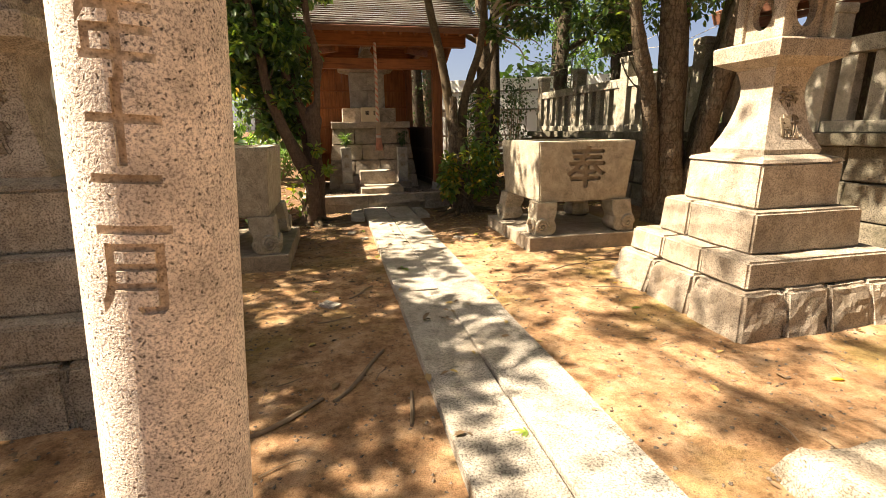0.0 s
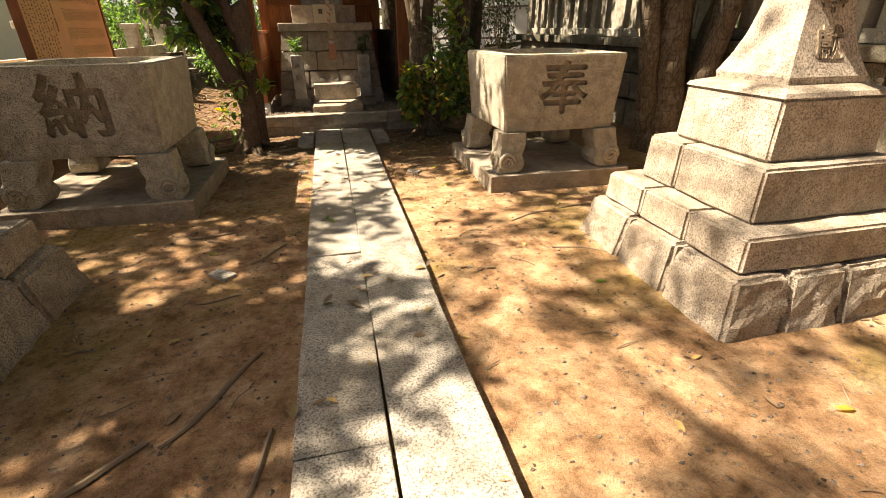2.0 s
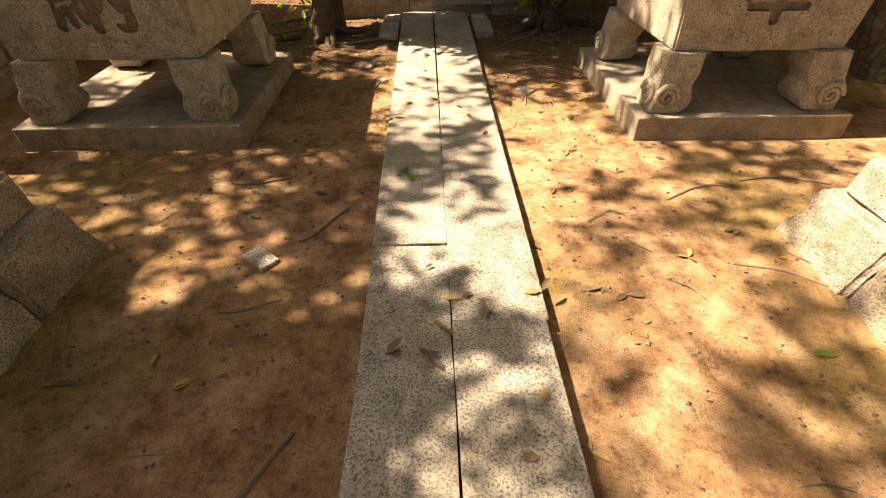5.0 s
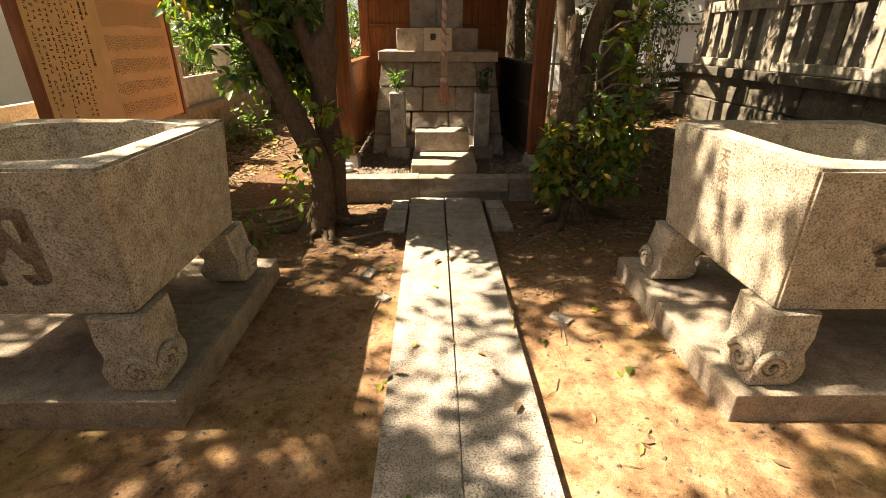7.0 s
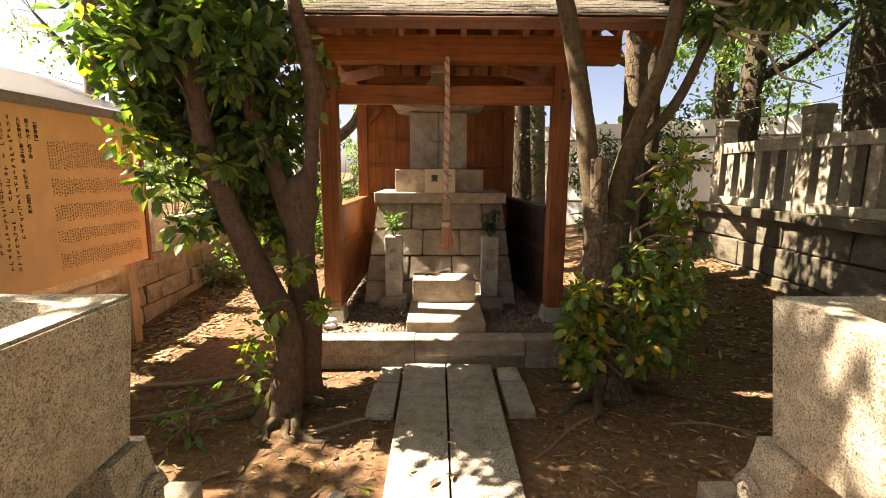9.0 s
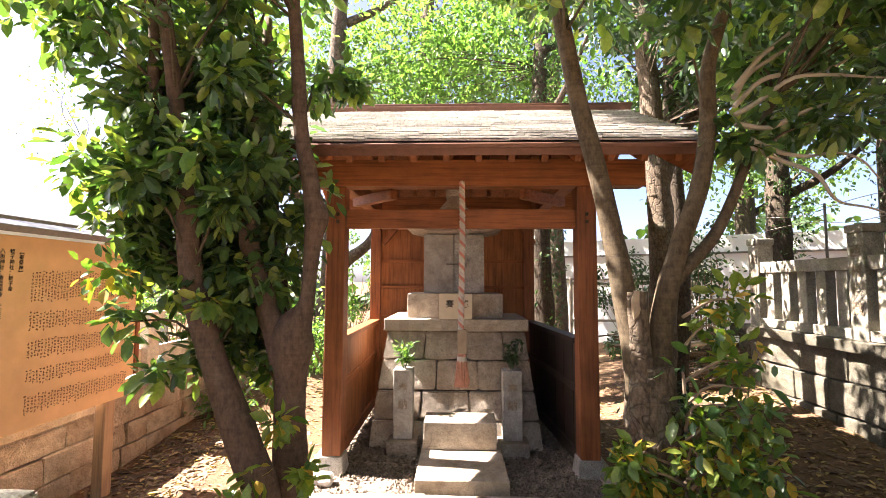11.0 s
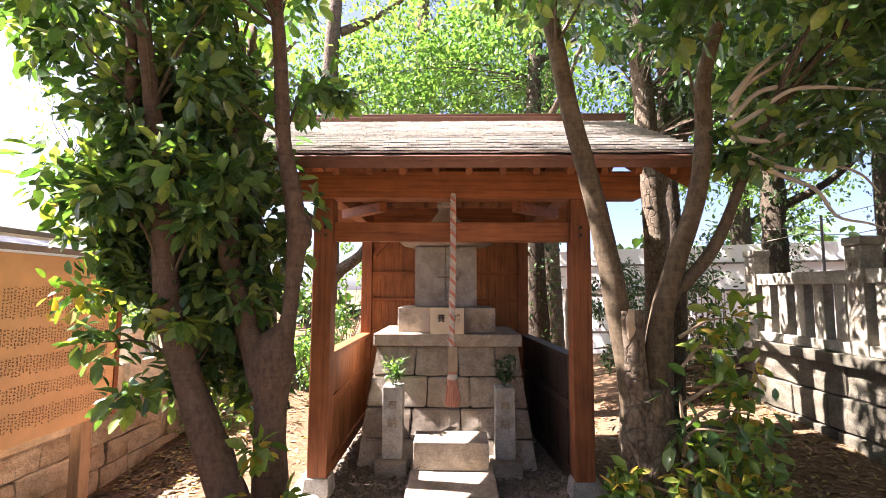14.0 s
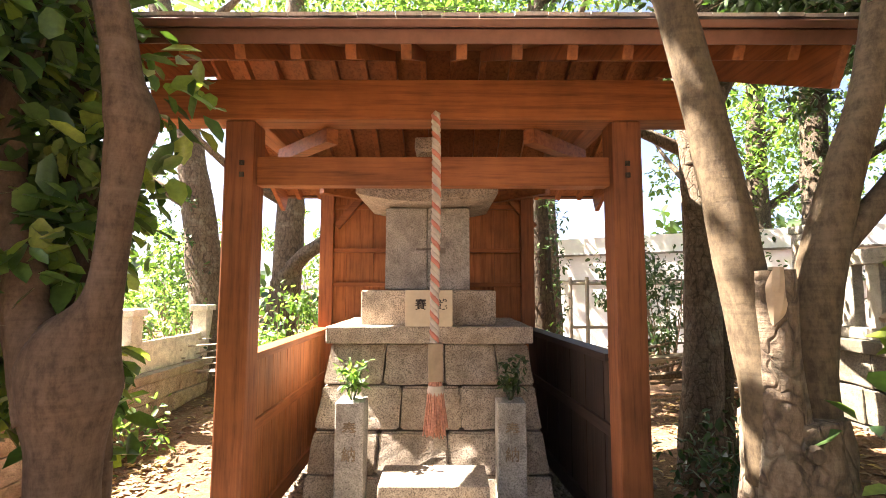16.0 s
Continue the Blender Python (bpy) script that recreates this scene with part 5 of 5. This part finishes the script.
# tall trees behind, some clothed in ivy
def tall_tree(x, y, r, height, mat, label, crown, ivy=False, seed=0, z0=0.0, lean=(0, 0), fork=None):
    ob = thing("tall_tree", label, "tree", (x, y, z0))
    rr = np.random.default_rng(seed)
    pts = [(x, y, z0 - 0.2, r * 1.5), (x + 0.02, y, z0 + 0.4, r * 1.05)] + [(x + lean[0] * u + 0.10 * math.sin(u * 5 + seed), y + lean[1] * u + 0.1 * math.cos(u * 4 + seed), z0 + 0.4 + (height - 0.4) * u, r * (1 - 0.6 * u)) for u in (0.2, 0.4, 0.6, 0.8, 1.0)]
    limb(pts, ob, mat, 0.14, seed * 1.3, 14)
    allp = list(pts)
    for k in range(4):
        u = 0.35 + 0.15 * k
        a = rr.uniform(0, 6.28)
        q = (x + lean[0] * u, y + lean[1] * u, z0 + height * u)
        w = rr.uniform(0.8, 1.6)
        lp = [(*q, r * 0.35), (q[0] + math.cos(a) * w * 0.5, q[1] + math.sin(a) * w * 0.5, q[2] + 0.35, r * 0.25), (q[0] + math.cos(a) * w, q[1] + math.sin(a) * w, q[2] + 0.9, r * 0.10)]
        limb(lp, ob, mat, 0.1, seed + k, 8, "bough")
        allp += lp
    if fork:
        limb(fork, ob, mat, 0.14, seed + 9.0, 12, "bough")
    if ivy:
        cl = [(x + lean[0] * u + r * 1.15 * math.cos(k * 2.4), y + lean[1] * u + r * 1.15 * math.sin(k * 2.4), z0 + height * u * 0.8, 0.13) for k, u in ((k, k / 90) for k in range(90))]
        leaf_cloud("ivy", M_leaf_dark, cl, 2600, 0.06, ob, seed=seed + 70)
    for q, (mat_l, cl, n, size) in enumerate(crown):
        leaf_cloud("crown", mat_l, cl, n, size, ob, seed=seed + 80 + q)
        twigs(ob, mat, nearest_starts(allp, cl, 3), seed + 90 + q)
    return ob


tall_tree(2.15, 9.3, 0.16, 8.0, M_bark_grey, "tall tree with pale peeling bark", [(M_leaf_dark, clumps(2.5, 9.3, 5.2, 1.6, 1.4, 1.6, 60, 0.3, 31) + clumps(3.3, 8.4, 4.3, 1.2, 1.3, 0.8, 70, 0.3, 131), 9500, 0.10)], seed=1, lean=(0.1, 0.4),
          fork=[(2.2, 9.35, 2.6, 0.10), (2.45, 9.4, 3.2, 0.08), (2.9, 9.5, 3.9, 0.06), (3.4, 9.6, 4.3, 0.03)])
tall_tree(2.5, 9.7, 0.13, 7.0, M_bark_dark, "dark tall tree trunk behind the shrine", [(M_leaf_dark, clumps(3.2, 10.2, 4.6, 1.5, 1.5, 1.2, 50, 0.3, 32), 4000, 0.09)], seed=2, lean=(0.4, 0.3))
tall_tree(1.25, 11.0, 0.17, 8.0, M_bark_dark, "tall tree clothed in dark ivy", [(M_leaf_bright, clumps(0.0, 12.0, 5.5, 2.3, 1.3, 1.2, 70, 0.4, 33), 5600, 0.10)], True, 3)
tall_tree(4.9, 11.2, 0.20, 8.5, M_bark_dark, "tall ivy-covered tree beyond the fence", [(M_leaf_dark, clumps(4.6, 10.6, 5.6, 2.0, 2.0, 1.3, 70, 0.4, 34), 5200, 0.10)], True, 4)
tall_tree(6.0, 10.4, 0.28, 9.0, M_bark_dark, "thick ivy-covered tree beyond the fence", [(M_leaf_dark, clumps(6.0, 9.4, 4.8, 1.7, 2.0, 1.5, 70, 0.4, 35), 5200, 0.10)], True, 5, 1.0)
tall_tree(-3.15, 11.9, 0.27, 8.0, M_bark_grey, "old thick tree with a burled grey trunk", [(M_leaf_bright, clumps(-3.9, 13.2, 6.6, 2.0, 1.6, 1.3, 40, 0.4, 36), 2400, 0.10)], True, 6, lean=(-1.5, 0.3))
tall_tree(-2.35, 12.0, 0.24, 8.0, M_bark_grey, "old thick leaning tree with rough bark", [(M_leaf_bright, clumps(-1.2, 13.6, 6.4, 2.2, 1.6, 1.6, 50, 0.4, 37), 3800, 0.10)], False, 7, lean=(0.3, 0.3),
          fork=[(-2.3, 12.0, 1.6, 0.14), (-1.95, 11.9, 2.0, 0.11), (-1.5, 11.9, 2.4, 0.08), (-1.1, 12, 3.4, 0.05)])
tall_tree(-0.75, 15.0, 0.26, 10.0, M_bark_grey, "straight tall tree far behind the shrine", [(M_leaf_bright, clumps(-0.8, 15.0, 6.8, 3.0, 1.8, 2.6, 90, 0.45, 38), 7000, 0.11)], False, 8)
tall_tree(2.4, 15.5, 0.22, 10.0, M_bark_grey, "slender tall tree far behind the shrine", [(M_leaf_bright, clumps(2.2, 15.5, 6.6, 2.6, 1.8, 2.4, 90, 0.45, 39), 7000, 0.11)], False, 9)
tall_tree(6.4, 14.5, 0.25, 9.0, M_bark_dark, "leafy tall tree beyond the brushwood", [(M_leaf_bright, clumps(6.2, 14.2, 5.0, 2.6, 2.0, 2.6, 90, 0.45, 40), 6500, 0.11)], False, 10)
tall_tree(-8.2, 15.0, 0.25, 8.0, M_bark_grey, "sparse tree with yellow-green spring leaves", [(M_leaf_bright, clumps(-8.0, 15.0, 5.0, 2.2, 2.4, 1.9, 40, 0.4, 41), 1000, 0.10)], False, 11)
# unseen trees added to dapple the forecourt; extra clumps darken chosen spots
tall_tree(-5.8, 0.2, 0.3, 7.0, M_bark_grey, "broad unseen tree added beyond the low wall for shade", [(M_leaf, clumps(-5.7, 4.0, 5.6, 1.3, 4.4, 0.6, 150, 0.30, 42) + clumps(-5.4, 2.7, 5.4, 0.9, 1.0, 0.4, 18, 0.22, 52) + clumps(-4.6, 3.1, 5.4, 0.8, 0.8, 0.4, 34, 0.24, 55), 9300, 0.12)], False, 12)
tall_tree(-4.6, -0.4, 0.22, 8.6, M_bark_grey, "ivy-clad unseen tree added beyond the low wall to dapple the forecourt", [(M_leaf, clumps(-3.1, 5.4, 5.7, 1.4, 1.8, 0.45, 24, 0.2, 43) + clumps(-3.4, 6.3, 5.7, 0.8, 0.65, 0.4, 20, 0.22, 59) + clumps(-4.6, 4.3, 5.4, 0.7, 0.6, 0.4, 22, 0.22, 143) + clumps(-2.2, 5.85, 5.5, 0.5, 0.4, 0.3, 14, 0.2, 145) + clumps(-5.3, 3.0, 9.0, 1.3, 1.9, 0.5, 30, 0.2, 144), 3600, 0.12)], True, 13)


# evergreens on the terrace; those behind the gate are unseen, added to cut skylight
tall_tree(5.6, 6.6, 0.22, 7.5, M_bark_dark, "dark evergreen tree on the terrace", [(M_leaf_dark, clumps(5.2, 6.8, 4.6, 1.5, 1.8, 1.6, 70, 0.4, 44), 4500, 0.11)], True, 14, 1.05)
# its second, higher crown hangs out of view to block the overhead sky
tall_tree(5.3, 1.2, 0.22, 8.0, M_bark_dark, "tall dark evergreen above the fence", [(M_leaf_dark, clumps(4.6, 1.4, 5.6, 1.9, 2.4, 1.2, 70, 0.45, 45) + clumps(2.9, 2.6, 7.6, 2.4, 4.4, 0.7, 120, 0.5, 53), 9500, 0.16)], False, 15, 1.05)
tall_tree(1.5, -3.6, 0.25, 8.0, M_bark_dark, "unseen evergreen added before the gate to block skylight", [(M_leaf_dark, clumps(1.2, -3.6, 4.6, 3.0, 1.4, 2.2, 80, 0.6, 46), 2000, 0.22)], False, 16)
tall_tree(-3.6, -3.2, 0.25, 8.0, M_bark_dark, "unseen evergreen added beside the gate approach to block skylight", [(M_leaf_dark, clumps(-3.8, -3.2, 4.4, 2.2, 1.4, 2.2, 70, 0.6, 47), 1800, 0.22)], False, 17)
tall_tree(6.4, -3.0, 0.25, 8.0, M_bark_dark, "unseen evergreen added behind the terrace to block skylight", [(M_leaf_dark, clumps(6.4, -3.2, 4.8, 2.2, 1.8, 2.2, 70, 0.6, 48), 3600, 0.22)], False, 18, 1.05)


# far woods round about
wr2 = np.random.default_rng(91)
ring = []
for k in range(900):
    t, rad = wr2.uniform(0, 2 * math.pi), wr2.uniform(21, 31)
    h = (3.4 + 1.6 * math.sin(t * 5) + 1.2 * math.sin(t * 11 + 1)) * wr2.random() ** 0.7
    ring.append((rad * math.sin(t), 5 + rad * math.cos(t), max(0.3, h), 0.9))
woods = leaf_cloud("far_woods", M_leaf_dark, ring, 15000, 0.55, seed=92, wide=0.6)
tagged(woods, "belt of dark woodland round the shrine grounds", "woods", kind="stuff")


# ---------------------------------------------------------------- undergrowth, far wall, brushwood
def shrub(x, y, z, rx, ry, rz, n, mat, label, size=0.07, seed=0):
    ob = thing("shrub", label, "shrub", (x, y, z))
    cl = clumps(x, y, z + rz * 0.9, rx, ry, rz, 26, 0.24, seed)
    twigs(ob, M_twig, [((x, y, z), c) for c in cl], seed)
    leaf_cloud("leaves", mat, cl, n, size, ob, seed=seed + 1)


shrub(-1.85, 11.0, 0.15, 0.55, 0.5, 0.75, 2200, M_leaf_bright, "bright green bushy shrub behind the shrine", seed=51)
shrub(-3.9, 10.4, 0.6, 0.7, 1.2, 0.8, 1500, M_leaf_bright, "sunlit shrub behind the panel fence", seed=52)
shrub(-4.2, 13.0, 0.3, 1.2, 1.0, 0.9, 1800, M_leaf_bright, "sunlit shrub beside the old trees", seed=53)
shrub(-5.2, 14.5, 0.2, 1.6, 1.2, 1.6, 2600, M_leaf_bright, "tall sunlit thicket beyond the old trees", 0.09, seed=59)
shrub(-2.6, 15.5, 0.2, 1.6, 1.2, 1.7, 2600, M_leaf_bright, "tall backlit thicket behind the shrine", 0.09, seed=60)
shrub(3.0, 11.6, 0.3, 1.0, 0.7, 1.1, 2200, M_leaf_dark, "dark tangled shrub behind the shrine", seed=54)
shrub(1.9, 8.4, 0.05, 0.25, 0.35, 0.35, 500, M_leaf_dark, "low dark fern-like shrub beside the shrine", seed=55)
shrub(3.5, 10.9, 0.4, 0.4, 0.4, 1.2, 1000, M_leaf_dark, "dark climbing shrub at the fence end", seed=56)
shrub(-1.5, 6.15, 0.0, 0.14, 0.12, 0.11, 90, M_leaf_bright, "small green seedling at the tree foot", 0.06, seed=57)
shrub(-2.75, 9.6, 0.15, 0.3, 0.5, 0.16, 260, M_leaf_bright, "low weeds along the wall", 0.07, seed=58)

far_wall = thing("site_hoarding", "bright white wall with dark rails, beyond the trees", "wall", (0.9, 17.0, 0))
turned = Matrix.Translation((0.9, 17.0, 0)) @ Matrix.Rotation(radians(-30), 4, "Z")
part("panel", box(0.0, 9.0, 0.0, 0.12, -0.2, 2.7, 0.01, m=turned), M_white, far_wall)
for z in (1.75, 2.32):
    part("rail", box(0.0, 9.0, -0.05, 0.0, z - 0.02, z + 0.02, 0.004, m=turned), M_steel, far_wall)
frame_ob = thing("bamboo_frame", "plain bamboo pole frame behind the shrine", "frame", (2.1, 12.4, 0.1))
for x in (1.95, 2.2):
    part("pole", tube([(x, 12.4, -0.1, 0.03), (x + 0.01, 12.4, 1.75, 0.028)], 10), M_vine, frame_ob)
part("pole", tube([(1.95, 12.4, 1.65, 0.022), (4.2, 12.4, 1.66, 0.022)], 10), M_vine, frame_ob)
part("pole", tube([(1.95, 12.4, 1.0, 0.022), (4.2, 12.4, 1.0, 0.022)], 10), M_vine, frame_ob)

white_house = thing("white_building", "pale building beyond the low wall", "building", (-8.5, 5.5, 0))
part("wall", box(-11.0, -6.6, 0.5, 14.5, -0.2, 2.55, 0.02), M_white, white_house)
m = Matrix.Translation((-6.4, 7.5, 2.5)) @ Matrix.Rotation(radians(22), 4, "Y")
part("roof", box(-2.6, 0.0, -7.2, 7.2, 0, 0.08, 0.01, m=m), M_tin, white_house)

pile = thing("brushwood_pile", "heap of cut branches and small logs", "brushwood", (3.1, 10.9, 0.3))
lr = np.random.default_rng(61)
for k in range(34):
    x, y, z = lr.uniform(2.4, 3.9), lr.uniform(10.6, 11.5), 0.35 + 0.55 * lr.random()
    a, l = lr.uniform(-0.5, 0.5), lr.uniform(0.5, 1.3)
    r = 0.045 if k < 9 else lr.uniform(0.008, 0.02)
    part("log" if k < 9 else "branch", tube([(x - l / 2 * math.cos(a), y - l / 2 * math.sin(a), z - 0.04, r), (x, y, z, r), (x + l / 2 * math.cos(a), y + l / 2 * math.sin(a), z + 0.05, r * 0.8)], 7, 6, 0.1, k), M_bark_grey if k % 3 else M_vine, pile)
pile = thing("brushwood_pile", "heap of dry sticks behind the panel fence", "brushwood", (-3.7, 11.8, 0.5))
for k in range(40):
    x, y, z = lr.uniform(-4.6, -2.9), lr.uniform(11.2, 12.2), 0.35 + 0.6 * lr.random()
    a, l = lr.uniform(-0.6, 0.6), lr.uniform(0.5, 1.5)
    part("branch", tube([(x - l / 2 * math.cos(a), y - l / 2 * math.sin(a), z - 0.1, 0.014), (x, y, z, 0.012), (x + l / 2 * math.cos(a), y + l / 2 * math.sin(a), z + 0.05, 0.008)], 5, 5), M_vine, pile)

# ---------------------------------------------------------------- litter on the ground
lr = np.random.default_rng(71)


def litter(name, label, count, areas, size, mat, seed, wide=0.4):
    r = np.random.default_rng(seed)
    cl = []
    for _ in range(count):
        x0, x1, y0, y1 = areas[r.integers(0, len(areas))]
        x, y = r.uniform(x0, x1), r.uniform(y0, y1)
        z = ground_height(x, y) + 0.006
        if -0.33 < x < 0.36 and y < 7.1:
            z = 0.058
        cl.append((x, y, z, 0.004))
    ob = leaf_cloud(name, mat, cl, count, size, seed=seed, flat=True, wide=wide)
    return tagged(ob, label, "leaf litter", kind="stuff")


litter("fallen_leaves", "scattered dry fallen leaves on the earth", 1000, ((-2.6, 2.6, 0.2, 6.8), (0.5, 2.6, 5.2, 7.0), (-2.6, -0.5, 5.2, 7.4)), 0.055, M_dry, 72)
litter("leaf_scatter", "small brown leaf scraps and twigs round the tree feet", 2400, ((0.4, 2.2, 5.3, 7.1), (-2.4, -0.36, 5.3, 7.1)), 0.035, M_dry, 76, 0.3)
litter("leaf_bank", "bank of brown fallen leaves below the wall", 4200, ((1.4, 4.0, 7.3, 11.5), (2.4, 4.0, 6.6, 11.5)), 0.07, M_dry, 73)
litter("leaf_drift", "drift of fallen leaves along the low wall", 2600, ((-3.0, -1.25, 7.6, 11.5), (-3.0, -2.2, 7.0, 9.5)), 0.065, M_dry, 74)
litter("green_leaves", "a few freshly fallen yellow-green leaves", 45, ((-2.2, 2.4, 0.6, 6.5),), 0.06, M_leaf_young, 75)


def stick(x, y, l, a, r, name="fallen_stick", label="dry fallen stick on the earth"):
    pts = []
    for k in range(5):
        u = k / 4 - 0.5
        px, py = x + math.cos(a) * l * u, y + math.sin(a) * l * u + 0.06 * l * math.sin(u * 5 + x)
        z = 0.055 if (-0.36 < px < 0.40) else ground_height(px, py)
        pts.append((px, py, z + r * 0.6, r * (1 - 0.5 * abs(u))))
    ob = part(name, tube(pts, 6, 12, 0.15, x), M_twig)
    return tagged(ob, label, "stick", "fallen sticks")


for x, y, l, a, r in ((-0.62, 2.25, 0.5, 1.0, 0.011), (-0.55, 3.5, 0.30, 0.9, 0.008), (-0.75, 3.0, 0.22, 0.2, 0.006), (1.25, 3.72, 0.35, 0.35, 0.007), (1.75, 3.80, 0.45, -0.1, 0.008), (1.35, 3.1, 0.4, -0.5, 0.006), (-0.45, 5.2, 0.3, 1.3, 0.007),
                      (0.62, 5.0, 0.35, 1.4, 0.007), (0.75, 5.5, 0.5, 0.2, 0.009), (0.7, 6.2, 0.6, 0.7, 0.01), (-0.7, 6.3, 0.5, 0.3, 0.014), (-1.9, 6.9, 1.3, 0.35, 0.022), (-1.7, 6.5, 1.0, 0.5, 0.02), (1.6, 6.3, 0.5, -0.2, 0.009), (-0.95, 3.9, 0.3, 0.1, 0.008), (-0.42, 1.9, 0.25, 1.4, 0.01), (-0.95, 1.95, 0.36, 0.62, 0.012)):
    stick(x, y, l, a, r)
# small broken twigs strewn about
tw = bmesh.new()
for _ in range(420):
    zone = lr.random()
    x, y = (lr.uniform(-2.2, 2.2), lr.uniform(0.8, 5.0)) if zone < 0.3 else ((lr.uniform(0.42, 2.4), lr.uniform(4.9, 7.1)) if zone < 0.65 else (lr.uniform(-2.4, -0.4), lr.uniform(4.9, 7.1)))
    if -0.36 < x < 0.42:
        continue
    a, l, q = lr.uniform(0, math.pi), lr.uniform(0.04, 0.2), lr.uniform(0.0015, 0.004)
    bend = lr.uniform(-0.25, 0.25) * l
    dx, dy = math.cos(a) * l / 2, math.sin(a) * l / 2
    z = ground_height(x, y) + q + 0.003
    tube([(x - dx, y - dy, z, q), (x - dy / l * bend, y + dx / l * bend, z + 0.004, q), (x + dx, y + dy, z, q * 0.6)], 4, 5, bm=tw)
tagged(part("twig_scatter", tw, M_twig), "thin broken twigs strewn over the earth", "twigs", kind="stuff")
for x, y, s in ((-0.78, 3.27, 0.07), (-0.55, 5.62, 0.07), (0.62, 5.05, 0.06), (-0.42, 5.3, 0.045)):
    bm = box(x - s, x + s, y - s * 0.6, y + s * 0.6, -0.03, 0.010, 0.004)
    bmesh.ops.rotate(bm, verts=bm.verts, cent=(x, y, 0), matrix=Euler((0, 0, x * 9)).to_matrix())
    tagged(part("flat_stone", worn(bm, 0.006, 12, x * 30, 2), M_granite_path), "flat broken stone lying on the earth", "stone", "flat stones")
pv, pf = [], []
for _ in range(5000):
    x, y = lr.uniform(-2.4, 2.4), lr.uniform(0.3, 7.0)
    if -0.34 < x < 0.38:
        continue
    s = lr.uniform(0.003, 0.012)
    q = octa * (s, s * 0.8, s * 0.6) + lr.normal(size=(6, 3)) * s * 0.2 + (x, y, ground_height(x, y) + s * 0.3)
    n0 = len(pv)
    pv.extend(map(tuple, q))
    pf.extend((a + n0, b + n0, c + n0) for a, b, c in tri)
tagged(raw("pebbles", pv, pf, M_gravel), "small pebbles scattered on the earth", "pebbles", kind="stuff")

# crumpled white bag by the post
bm = bmesh.new()
bmesh.ops.create_icosphere(bm, subdivisions=3, radius=0.07)
for v in bm.verts:
    v.co = Vector((v.co.x * 1.1, v.co.y * 0.8, max(-0.045, v.co.z * 0.75))) * (1 + 0.5 * noise.noise(v.co * 22) + 0.25 * noise.noise(v.co * 60)) + Vector((-0.98, 7.47, 0.25))
tagged(part("plastic_bag", bm, M_plastic), "crumpled white plastic bag at the post foot", "bag")
